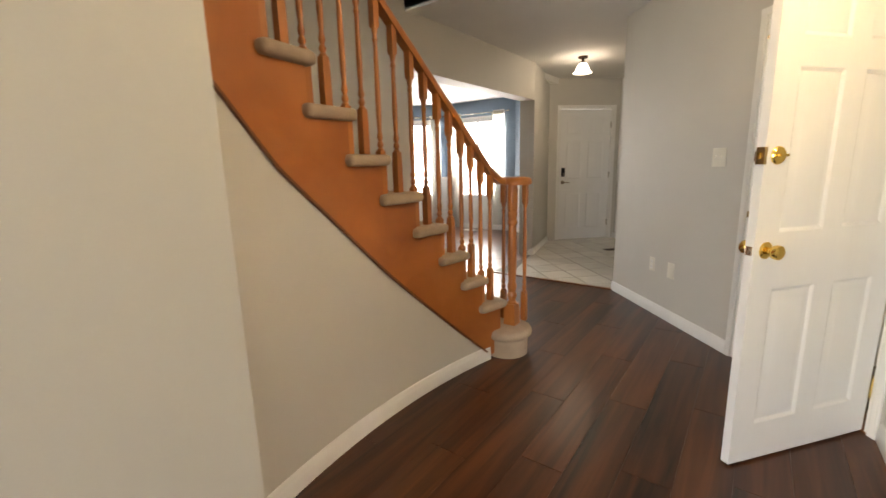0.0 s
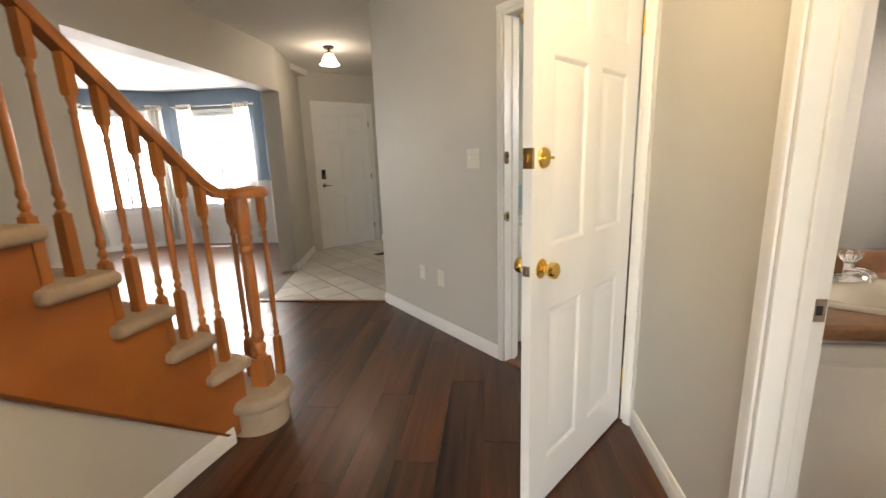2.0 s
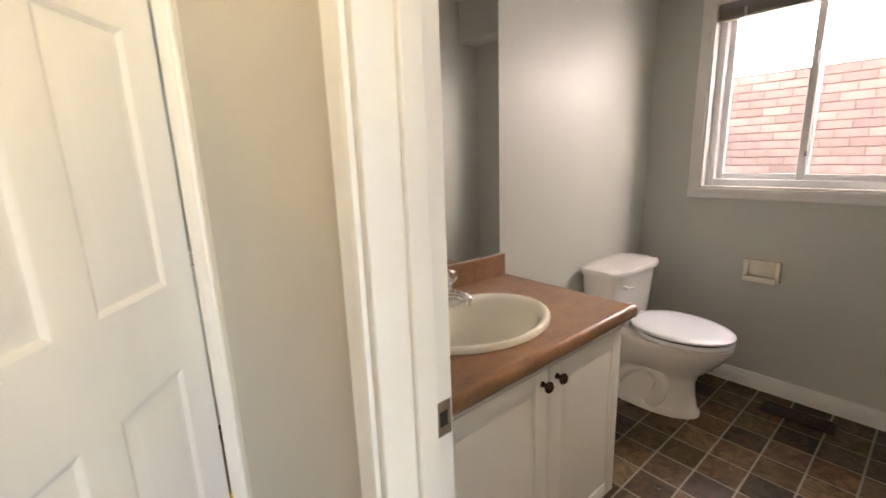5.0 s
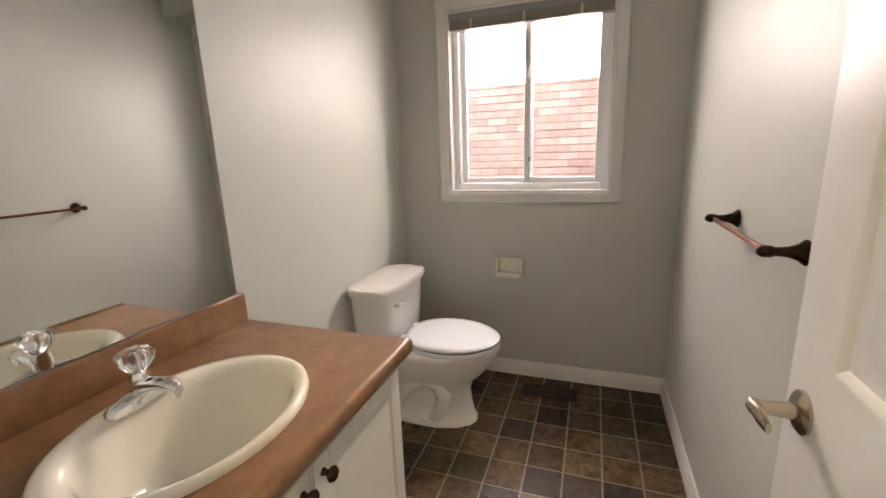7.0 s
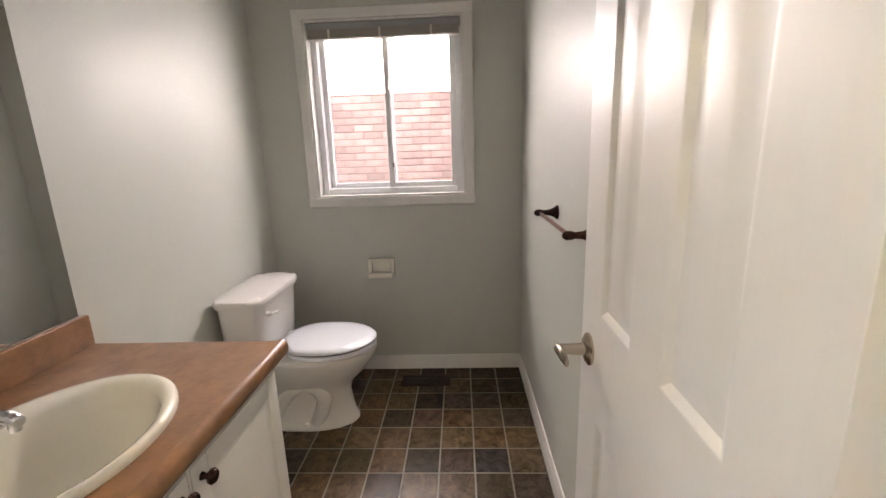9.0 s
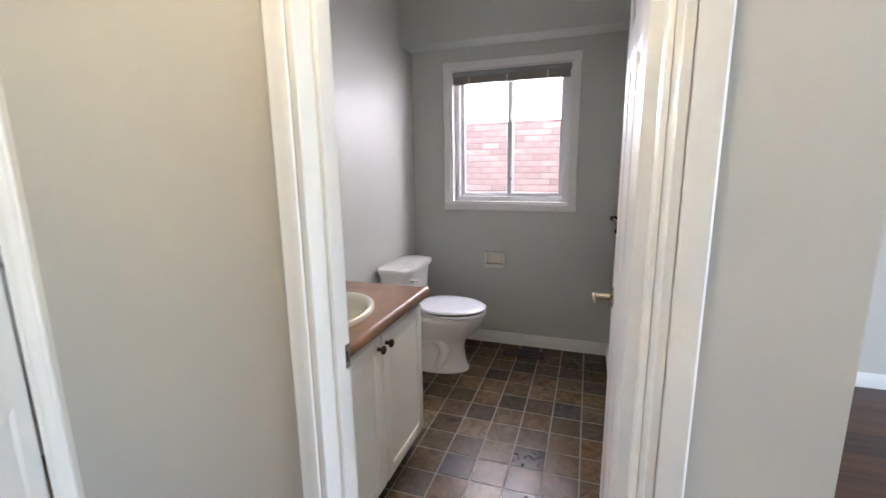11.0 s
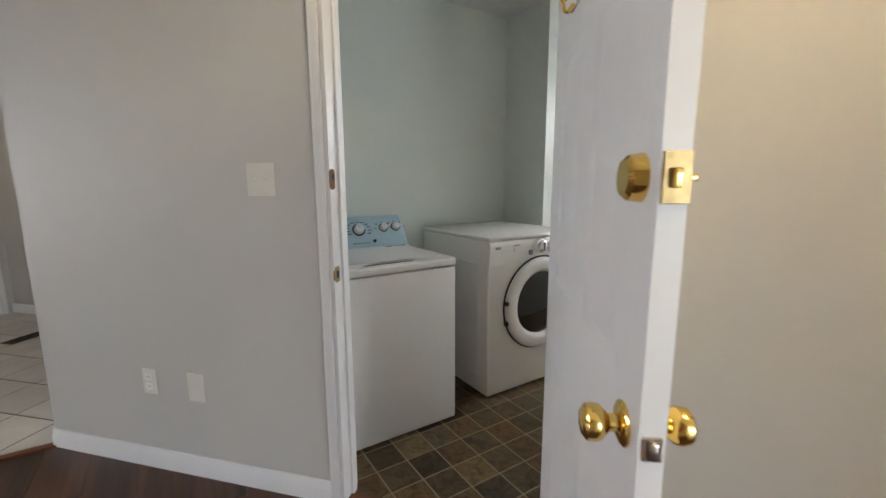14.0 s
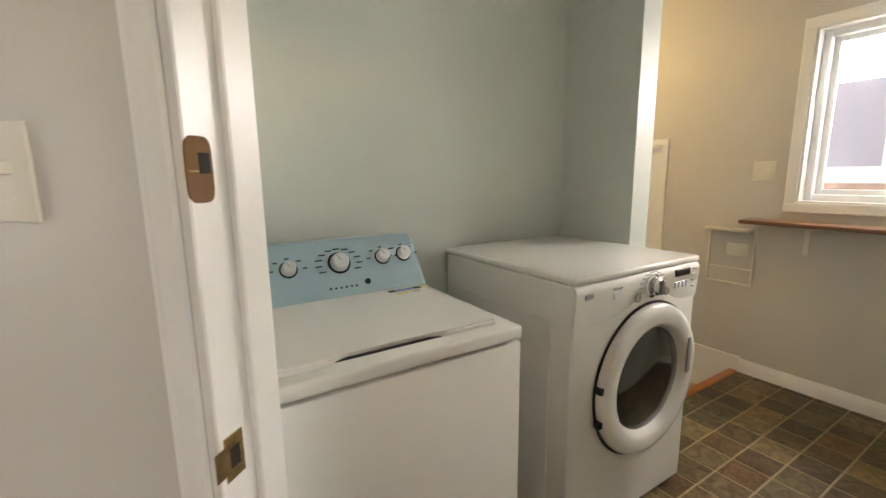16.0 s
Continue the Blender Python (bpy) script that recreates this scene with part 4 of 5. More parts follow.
lathe(bm, [(0.032, 0.332), (0.032, 0.345), (0.024, 0.358), (0.033, 0.39), (0.033, 0.40), (0.024, 0.42), (0.032, 0.45), (0.032, 0.46), (0.025, 0.49), (0.030, 0.60), (0.031, 0.70), (0.028, 0.83), (0.026, 0.87), (0.034, 0.885), (0.034, 0.895), (0.028, 0.91), (0.033, 0.94), (0.033, 0.955), (0.029, 0.965), (0.034, 0.985), (0.034, 1.11), (0.030, 1.140)], 20, Matrix.Translation((NX, NY, 0)))
part("newel", bm, OAK, stair, "turned oak newel post", 30)
# handrail and its scroll
RP = [(-0.026, -0.022), (0.026, -0.022), (0.030, -0.006), (0.026, 0.010), (0.016, 0.022), (0, 0.026), (-0.016, 0.022), (-0.026, 0.010), (-0.030, -0.006)]
pts = []
for i in range(60):
    y = 0.2 + i * 0.036
    p = arc(y, 0.045)
    if y < 2.30:
        pts.append((p[0], p[1], rail_z(y)))
hr = part("handrail", sweep(bmesh.new(), pts, RP), OAK, stair, "orange oak handrail", 60)
bm = bmesh.new()
spiral = []
for i in range(34):
    a = radians(175 - i * 13.5)
    r = 0.098 - 0.0018 * i
    spiral.append((NX + 0.005 + r * math.cos(a), NY + 0.03 + r * math.sin(a), 1.158))
sweep(bm, [pts[-1], (pts[-1][0] + 0.004, 2.30, 1.159)] + spiral, RP)
lathe(bm, [(0.045, 1.134), (0.060, 1.138), (0.062, 1.162), (0.050, 1.180), (0.01, 1.184)], 20, Matrix.Translation((NX, NY + 0.02, 0)))
part("scroll", bm, OAK, hr, "", 60)


# ---------- hall fittings ----------
def wall_plate(name, m, w, h, label, category):
    root = thing(name, m, label, category)
    part("plate", nbox(-w / 2, -0.006, -h / 2, w / 2, 0.0, h / 2, 0.003, 2), IVORY, root)
    return root


def toggle(root, x):
    part("toggle", nbox(x - 0.005, -0.021, -0.002, x + 0.005, -0.005, 0.014, 0.003, 2), IVORY, root)
    for z in (-0.03, 0.03):
        part("screw", rod(bmesh.new(), (x, -0.0072, z), (x, -0.005, z), 0.0028, n=8), IVORY, root)


sw = wall_plate("light_switch", mS @ pose(1.262, 0, 1.276), 0.115, 0.120, "ivory double toggle switch plate beside the laundry door", "light switch")
toggle(sw, -0.023)
toggle(sw, 0.023)
ol = wall_plate("power_outlet", mS @ pose(0.628, 0, 0.412), 0.070, 0.115, "ivory duplex outlet low on the greige wall", "outlet")
for z in (-0.022, 0.022):
    part("socket", nbox(-0.015, -0.0085, z - 0.014, 0.015, -0.005, z + 0.014, 0.004, 2), WHITE, ol)
    for x in (-0.006, 0.006):
        part("slot", nbox(x - 0.001, -0.0092, z - 0.004, x + 0.001, -0.008, z + 0.005), DARK, ol)
wall_plate("blank_plate", mS @ pose(0.872, 0, 0.412), 0.078, 0.125, "ivory blank cover plate low on the greige wall", "cover plate")


def lamp(name, m, label):
    root = thing(name, m, label, "ceiling lamp")
    part("canopy", lathe(bmesh.new(), [(0.052, -0.022), (0.058, -0.016), (0.060, -0.001)], 24), BRONZE, root, "dark bronze canopy")
    part("stem", lathe(bmesh.new(), [(0.020, -0.085), (0.034, -0.078), (0.034, -0.060), (0.012, -0.050), (0.012, -0.020)], 20), BRONZE, root)
    bm = bmesh.new()
    prof = [(0.034, -0.075), (0.048, -0.085), (0.066, -0.115), (0.080, -0.150), (0.094, -0.175), (0.112, -0.190), (0.108, -0.190), (0.090, -0.174), (0.076, -0.149), (0.062, -0.115), (0.046, -0.088), (0.034, -0.080)]
    loft(bm, [ring(0, 0, z, r, r, 28) for r, z in prof], False, False)
    sh = part("shade", bm, SHADEG, root, "frosted white bell glass shade", 60)
    sh.visible_shadow = False
    return root


lamp("ceiling_lamp", pose(-1.86, 5.30, HC), "bell-shaped frosted glass ceiling lamp, lit, bronze fittings")
lamp("ceiling_lamp", pose(0.28, 1.25, HC), "bell-shaped frosted glass ceiling lamp, lit, bronze fittings")
lamp("ceiling_lamp", pose(2.20, 4.70, LC + 0.005), "bell-shaped frosted glass ceiling lamp, lit, bronze fittings")


def floor_vent(m, w, d, material, label):
    root = thing("floor_vent", m, label, "floor vent")
    bm = bmesh.new()
    for a in ((-w / 2, -d / 2, w / 2, -d / 2 + 0.018), (-w / 2, d / 2 - 0.018, w / 2, d / 2), (-w / 2, -d / 2 + 0.018, -w / 2 + 0.018, d / 2 - 0.018), (w / 2 - 0.018, -d / 2 + 0.018, w / 2, d / 2 - 0.018)):
        box(bm, a[0], a[1], 0.0, a[2], a[3], 0.006, 0.002, 1)
    part("frame", bm, material, root)
    part("backing", nbox(-w / 2 + 0.017, -d / 2 + 0.017, 0.0, w / 2 - 0.017, d / 2 - 0.017, 0.002), DARK, root)
    n = 14
    for i in range(n):
        x = -w / 2 + 0.022 + (w - 0.044) * i / (n - 1)
        part("slat", nbox(x - 0.003, -d / 2 + 0.018, 0.002, x + 0.003, d / 2 - 0.018, 0.0055), material, root)
    return root


floor_vent(pose(2.762, 1.372, 0.004, 0, 0, 90), 0.285, 0.120, BRONZE, "brown metal floor register below the bathroom window")
floor_vent(pose(-1.58, 6.10, 0.004, 0, 0, 45), 0.28, 0.12, BRONZE, "brown metal floor register on the foyer tiles")
floor_vent(pose(-4.45, 6.72, 0.002, 0, 0, 0), 0.30, 0.12, WHITE, "white metal floor register on the living room boards")


# ---------- living room curtains ----------
def curtain(m, w, h, seed):
    root = thing("curtain", m, "white sheer curtain panel with grommets hanging from a rod", "curtain", "bay curtains")
    rnd = random.Random(seed)
    bm = bmesh.new()
    n, k = 40, 9
    ph = rnd.random() * 6
    rows = []
    for j in range(k + 1):
        z = h * j / k
        flare = 1 + 0.10 * (1 - j / k)
        rows.append([bm.verts.new(((i / n - 0.5) * w * flare, 0.028 * math.sin(i / n * 2 * math.pi * 5 + ph) * (0.7 + 0.3 * j / k) + 0.008 * noise.noise(Vector((i * 0.3, j * 0.5, seed))), z)) for i in range(n + 1)])
    for a, b in zip(rows, rows[1:]):
        for i in range(n):
            bm.faces.new((a[i], a[i + 1], b[i + 1], b[i]))
    bmesh.ops.solidify(bm, geom=list(bm.faces), thickness=0.003)
    part("panel", bm, CURT, root, smooth=70)
    for i in range(5):
        x = (i / 4 - 0.5) * w * 0.85
        part("grommet", lathe(bmesh.new(), [(0.020, 0), (0.022, 0.003), (0.020, 0.006)], 14, Matrix.Translation((x, -0.034, h - 0.06)) @ Euler((radians(90), 0, 0)).to_matrix().to_4x4()), NICKEL, root)
    return root


def curtain_rod(a, b, s0, s1):
    m = frame_on(a, b)[0]
    root = thing("curtain_rod", m @ pose(s0, -0.07, 2.20), "slim silver curtain rod with end brackets over a bay window", "curtain rod", "bay curtain rods")
    bm = rod(bmesh.new(), (0, 0, 0), (s1 - s0, 0, 0), 0.009)
    part("pole", bm, NICKEL, root)
    for x in (0.0, s1 - s0):
        part("finial", lathe(bmesh.new(), [(0.009, -0.01), (0.018, 0), (0.020, 0.012), (0.012, 0.026)], 14, Matrix.Translation((x, 0, 0)) @ Euler((0, radians(90 if x else -90), 0)).to_matrix().to_4x4()), NICKEL, root)
        xx = x + (0.03 if not x else -0.03)
        part("bracket", rod(bmesh.new(), (xx, 0, 0), (xx, 0.07, 0), 0.006), NICKEL, root)


mbay = frame_on(BAY[3], BAY[4])[0]
mbys = frame_on(BAY[2], BAY[3])[0]
for i, (m, s, w) in enumerate(((mbay, 0.30, 0.24), (mbay, 1.26, 0.24), (mbys, 0.16, 0.26), (mbys, 1.16, 0.20))):
    curtain(m @ pose(s, -0.07, 0.10), w, 2.13, i + 3)
curtain_rod(BAY[3], BAY[4], 0.12, 1.46)
curtain_rod(BAY[2], BAY[3], 0.0, 1.30)


# ---------- bathroom ----------
vx0, vx1, vf, vz = 0.722, 1.605, 1.700, 0.745
van = thing("vanity_cabinet", pose(0, 0, 0), "white two-door vanity cabinet with bronze knobs below the brown top", "cabinet")
bm = bmesh.new()
for q in ((vx0, vf, 0.09, vx0 + 0.016, NB - 0.003, vz), (vx1 - 0.016, vf, 0.09, vx1, NB - 0.003, vz), (vx0 + 0.016, vf + 0.02, 0.09, vx1 - 0.016, NB - 0.003, 0.106),
          (vx0 + 0.016, vf, 0.70, vx1 - 0.016, vf + 0.018, vz), (vx0 + 0.016, vf, 0.09, vx1 - 0.016, vf + 0.018, 0.13), (1.19, vf, 0.13, 1.212, vf + 0.018, 0.70)):
    box(bm, *q, 0.0015, 1)
part("body", bm, CABW, van)
part("toe_kick", nbox(vx0, vf + 0.06, 0.005, vx1, NB - 0.02, 0.092), CABW, van)


def cab_door(x0, x1, knob_x):
    z0, z1, y = 0.105, 0.725, vf
    d = part("cabinet_door", nbox(x0, y - 0.018, z0, x1, y - 0.0005, z1, 0.004, 2), CABW, van, "", 20)
    fr = 0.055
    for nm, a in (("stile", (x0 + 0.004, z0 + 0.004, x0 + fr, z1 - 0.004)), ("stile", (x1 - fr, z0 + 0.004, x1 - 0.004, z1 - 0.004)), ("rail", (x0 + fr, z0 + 0.004, x1 - fr, z0 + fr)), ("rail", (x0 + fr, z1 - fr, x1 - fr, z1 - 0.004))):
        part(nm, nbox(a[0], y - 0.023, a[1], a[2], y - 0.017, a[3], 0.003, 2), CABW, d)
    i = fr + 0.012
    part("panel", loft(bmesh.new(), [[(x0 + k, yy, z0 + k), (x1 - k, yy, z0 + k), (x1 - k, yy, z1 - k), (x0 + k, yy, z1 - k)] for k, yy in ((i, y - 0.0175), (i + 0.022, y - 0.0235))]), CABW, d, "", 20)
    m = Matrix.Translation((knob_x, y - 0.0225, 0.684)) @ Euler((radians(90), 0, 0)).to_matrix().to_4x4()
    part("knob", lathe(bmesh.new(), [(0.009, 0), (0.006, 0.008), (0.008, 0.014), (0.015, 0.019), (0.0165, 0.024), (0.013, 0.029), (0.004, 0.031)], 18, m), BRONZE, d, "dark bronze knob")


cab_door(0.735, 1.199, 1.170)
cab_door(1.203, 1.592, 1.234)

SX, SY, SA, SBB = 1.178, 1.930, 0.257, 0.199
top = thing("countertop", pose(0, 0, 0.010), "brown laminate counter with a rolled front edge and splash", "countertop")
bm = bmesh.new()
n = 40
zt, zb = 0.778, 0.737
x0, x1, y0, y1 = 0.708, 1.635, 1.672, NB - 0.003
hole = [Vector(p) for p in ring(SX, SY, zt, SA - 0.02, SBB - 0.02, n)]


def to_edge(p):
    d = Vector((p[0] - SX, p[1] - SY))
    f = min((x1 - SX) / d.x if d.x > 1e-9 else 1e9, (x0 - SX) / d.x if d.x < -1e-9 else 1e9, (y1 - SY) / d.y if d.y > 1e-9 else 1e9, (y0 - SY) / d.y if d.y < -1e-9 else 1e9)
    return (SX + d.x * f, SY + d.y * f)


angs = sorted([math.atan2(p.y - SY, p.x - SX) for p in hole] + [math.atan2(b - SY, a - SX) for a in (x0, x1) for b in (y0, y1)])
inner, outer = [], []
for a in angs:
    d = Vector((math.cos(a), math.sin(a)))
    r = 1 / math.sqrt((d.x / (SA - 0.02)) ** 2 + (d.y / (SBB - 0.02)) ** 2)
    inner.append((SX + d.x * r, SY + d.y * r))
    outer.append(to_edge((SX + d.x, SY + d.y)))
loft(bm, [[(*p, zb) for p in inner], [(*p, zt) for p in inner], [(*p, zt) for p in outer], [(*p, zb) for p in outer], [(*p, zb) for p in inner]], False, False)
bmesh.ops.remove_doubles(bm, verts=bm.verts, dist=1e-5)
part("worktop", bm, LAMIN, top, "", 25)
bm = bmesh.new()
edge = [(0.0, -0.040), (0.0, 0.0), (0.006, 0.004), (-0.004, 0.006), (-0.014, 0.003), (-0.020, -0.006), (-0.021, -0.020), (-0.018, -0.034), (-0.010, -0.041)]
loft(bm, [[(x, y0 + a, zt + b) for a, b in edge] for x in (x0, x1)])
part("front_edge", bm, LAMIN, top, "rolled laminate edge", 60)
part("backsplash", nbox(x0, NB - 0.022, zt - 0.001, x1, NB - 0.002, 0.868, 0.004, 2), LAMIN, top)

sink = thing("sink", pose(SX, SY, 0.010), "bisque oval drop-in sink set in the brown counter", "sink")
prof = [(1.0, 1.0, 0.7785), (1.0, 1.0, 0.785), (0.985, 0.985, 0.792), (0.955, 0.955, 0.7965), (0.90, 0.90, 0.796), (0.84, 0.82, 0.790), (0.80, 0.765, 0.776), (0.775, 0.73, 0.745), (0.73, 0.68, 0.700), (0.63, 0.58, 0.655), (0.45, 0.41, 0.628), (0.20, 0.22, 0.616), (0.095, 0.11, 0.613)]
bm = bmesh.new()
loft(bm, [ring(0, -0.018 * min(1, max(0, (1 - a) * 4)), z, SA * a, SBB * b, 48) for a, b, z in prof], False, True)
bmesh.ops.reverse_faces(bm, faces=bm.faces)
part("bowl", bm, BISQ, sink, "", 70)
part("drain", lathe(bmesh.new(), [(0.030, 0.612), (0.030, 0.618), (0.024, 0.620), (0.020, 0.615), (0.019, 0.628), (0.004, 0.630)], 22, Matrix.Translation((0.0, -0.018, 0))), BRONZE, sink, "dark metal drain stopper")

part("overflow_hole", lathe(bmesh.new(), [(0.0005, 0.0), (0.011, 0.0), (0.011, 0.0015), (0.0005, 0.002)], 20, Matrix.Translation((0, -0.1595, 0.748)) @ Euler((radians(-78), 0, 0)).to_matrix().to_4x4() @ Matrix.Diagonal((1.9, 1, 1, 1))), DARK, sink, "dark overflow slot")

fc = thing("faucet", pose(1.185, 2.075, 0.803, 0, 0, 0), "chrome single-handle faucet with a clear acrylic knob", "faucet")
bm = bmesh.new()
loft(bm, [ring(0, 0, 0.0, 0.078, 0.027, 28, 2.6), ring(0, 0, 0.010, 0.076, 0.026, 28, 2.6), ring(0, 0, 0.020, 0.062, 0.020, 28, 2.4), ring(0, 0, 0.026, 0.03, 0.016, 28)])
fb = part("base", bm, CHROME, fc, "", 50)
bm = bmesh.new()
loft(bm, [[(0.021 * math.cos(a), 0.020 * math.sin(a), 0.018) for a in [2 * math.pi * i / 20 for i in range(20)]],
          [(0.020 * math.cos(a), 0.019 * math.sin(a), 0.050) for a in [2 * math.pi * i / 20 for i in range(20)]],
          [(0.016 * math.cos(a), 0.016 * math.sin(a), 0.066) for a in [2 * math.pi * i / 20 for i in range(20)]]])
rs = []
for y, z, a, b in ((-0.006, 0.034, 0.020, 0.018), (-0.035, 0.044, 0.018, 0.015), (-0.070, 0.050, 0.0155, 0.012), (-0.098, 0.047, 0.014, 0.011), (-0.110, 0.040, 0.012, 0.010)):
    rs.append([(a * math.cos(t), y, z + b * math.sin(t)) for t in [2 * math.pi * i / 16 for i in range(16)]])
loft(bm, rs)
part("spout", bm, CHROME, fc, "", 60)
part("aerator", rod(bmesh.new(), (0, -0.098, 0.044), (0, -0.098, 0.022), 0.010), CHROME, fc)
bm = bmesh.new()
nl = 8
rr = []
for r, z in ((0.014, 0.066), (0.020, 0.074), (0.031, 0.090), (0.033, 0.104), (0.027, 0.113), (0.012, 0.117)):
    rr.append([(r * (1 + 0.10 * math.cos(nl * t)) * math.cos(t), r * (1 + 0.10 * math.cos(nl * t)) * math.sin(t), z) for t in [2 * math.pi * i / 48 for i in range(48)]])
loft(bm, rr)
part("handle", bm, CLEAR, fc, "clear faceted acrylic handle", 50)
part("handle_core", rod(bmesh.new(), (0, 0, 0.064), (0, 0, 0.108), 0.008), CHROME, fc)

mir = thing("mirror", pose(0, 0, 0), "frameless wall mirror above the vanity", "mirror")
part("glass", nbox(0.712, NB - 0.007, 0.882, 1.618, NB - 0.001, 2.00, 0.0015, 1), MIRROR, mir, "", 10)

# toilet: faces -y, centre line x
toi = thing("toilet", pose(2.425, NB, 0), "white two-piece toilet with the seat lid closed", "toilet")


def egg(z, rx, yf, yb, n=40, p=2.3):
    """Ring with a rounder front at yf and a squarer back at yb."""
    cy = yb - (yb - yf) * 0.45
    out = []
    for i in range(n):
        a = 2 * math.pi * i / n
        c, s = math.cos(a), math.sin(a)
        e = 2.0 if s < 0 else p
        out.append((rx * math.copysign(abs(c) ** (2 / e), c), cy + ((yb - cy) if s > 0 else (cy - yf)) * math.copysign(abs(s) ** (2 / e), s), z))
    return out


bm = bmesh.new()
loft(bm, [egg(0.0, 0.124, -0.560, -0.140, p=4), egg(0.022, 0.124, -0.560, -0.140, p=4), egg(0.034, 0.112, -0.548, -0.150, p=4), egg(0.10, 0.104, -0.535, -0.150, p=4), egg(0.17, 0.105, -0.528, -0.145, p=3.5), egg(0.22, 0.118, -0.545, -0.135, p=3), egg(0.27, 0.148, -0.600, -0.12, p=2.6), egg(0.33, 0.172, -0.645, -0.11), egg(0.37, 0.182, -0.668, -0.11), egg(0.392, 0.184, -0.672, -0.11), egg(0.398, 0.176, -0.660, -0.12)])
bowl = part("bowl", bm, PORC, toi, "", 60)
for s in (-1, 1):
    # the S-bend bulging from the pedestal's flank
    path = [(-0.16, 0.06), (-0.20, 0.13), (-0.26, 0.20), (-0.33, 0.235), (-0.39, 0.215), (-0.42, 0.16), (-0.40, 0.09), (-0.37, 0.035)]
    rg = []
    for i, (y, z) in enumerate(path):
        a, b = path[max(0, i - 1)], path[min(len(path) - 1, i + 1)]
        d = Vector((0, b[0] - a[0], b[1] - a[1])).normalized()
        q = Vector((0, -d.z, d.y))
        c = Vector((s * 0.086, y, z))
        rg.append([tuple(c + Vector((1, 0, 0)) * 0.038 * math.cos(t) + q * 0.038 * math.sin(t)) for t in [2 * math.pi * j / 14 for j in range(14)]])
    part("trapway", loft(bmesh.new(), rg), PORC, bowl, "", 70)
bm = bmesh.new()
loft(bm, [egg(0.400, 0.170, -0.650, -0.250), egg(0.402, 0.183, -0.668, -0.240), egg(0.412, 0.186, -0.672, -0.238), egg(0.419, 0.182, -0.668, -0.24)])
part("seat", bm, SEATM, toi, "", 60)
bm = bmesh.new()
loft(bm, [egg(0.428, 0.172, -0.655, -0.235), egg(0.430, 0.184, -0.670, -0.225), egg(0.438, 0.186, -0.672, -0.222), egg(0.446, 0.178, -0.660, -0.226), egg(0.450, 0.150, -0.62, -0.25), egg(0.452, 0.06, -0.48, -0.34)])
part("seat_lid", bm, SEATM, toi, "pale closed seat lid", 60)
# dark filler paints the shade line between seat and lid
part("seat_gap", loft(bmesh.new(), [egg(0.4185, 0.172, -0.655, -0.25), egg(0.4295, 0.172, -0.655, -0.25)]), DARK, toi)
for x in (-0.075, 0.075):
    part("seat_hinge", nbox(x - 0.022, -0.235, 0.398, x + 0.022, -0.200, 0.440, 0.008, 2), SEATM, toi)
bm = bmesh.new()
box(bm, -0.13, -0.225, 0.30, 0.13, -0.03, 0.400, 0.02, 3)
part("tank_deck", bm, PORC, bowl)


def rr(z, hx, yf, yb, p=5):
    return [(x, y, z) for x, y, _ in ring(0, (yf + yb) / 2, z, hx, (yb - yf) / 2, 36, p)]


bm = bmesh.new()
loft(bm, [rr(0.395, 0.195, -0.205, -0.018), rr(0.41, 0.205, -0.212, -0.016), rr(0.55, 0.218, -0.220, -0.014), rr(0.672, 0.228, -0.226, -0.012)])
tank = part("tank", bm, PORC, toi, "", 50)
bm = bmesh.new()
loft(bm, [rr(0.671, 0.232, -0.230, -0.010), rr(0.674, 0.242, -0.240, -0.006), rr(0.694, 0.245, -0.243, -0.004), rr(0.706, 0.238, -0.236, -0.010), rr(0.711, 0.20, -0.20, -0.04), rr(0.712, 0.08, -0.15, -0.09)])
part("tank_lid", bm, PORC, tank, "", 50)
bm = rod(bmesh.new(), (-0.155, -0.226, 0.625), (-0.155, -0.246, 0.625), 0.012, 0.010)
rod(bm, (-0.160, -0.243, 0.626), (-0.095, -0.246, 0.614), 0.0075, 0.006)
part("flush_lever", bm, PORC, tank, "white flush lever")
for x in (-0.108, 0.108):
    part("bolt_cap", lathe(bmesh.new(), [(0.014, 0.0), (0.012, 0.012), (0.004, 0.017)], 14, Matrix.Translation((x, -0.33, 0.026))), PORC, toi)

tp = thing("paper_holder", pose(EX, 1.618, 0.656, 0, 0, -90), "white ceramic paper holder set on the wall", "paper holder")
bm = bmesh.new()
for a in ((-0.078, -0.055, -0.055, 0.055), (0.055, -0.055, 0.078, 0.055), (-0.055, 0.034, 0.055, 0.055), (-0.055, -0.055, 0.055, -0.040)):
    box(bm, a[0], -0.034, a[1], a[2], -0.001, a[3], 0.006, 2)
part("frame", bm, BISQ, tp)
part("niche", nbox(-0.056, -0.004, -0.042, 0.056, -0.001, 0.036), BISQ, tp)
part("lip", nbox(-0.070, -0.070, -0.052, 0.070, -0.014, -0.026, 0.007, 3), BISQ, tp)

tb = thing("towel_bar", pose(0, SB, 1.078), "oil-rubbed bronze towel bar on the wall", "towel bar")
for x in (1.622, 2.048):
    m = Matrix.Translation((x, 0.001, 0)) @ Euler((radians(-90), 0, 0)).to_matrix().to_4x4()
    part("post", lathe(bmesh.new(), [(0.026, 0), (0.026, 0.003), (0.022, 0.008), (0.017, 0.014), (0.011, 0.030), (0.009, 0.052), (0.012, 0.057), (0.0125, 0.072), (0.009, 0.079), (0.005, 0.083)], 20, m), BRONZE, tb, "flared bronze post")
part("bar", rod(bmesh.new(), (1.622, 0.066, 0), (2.048, 0.066, 0), 0.0065), COPPER, tb, "copper-toned bar")

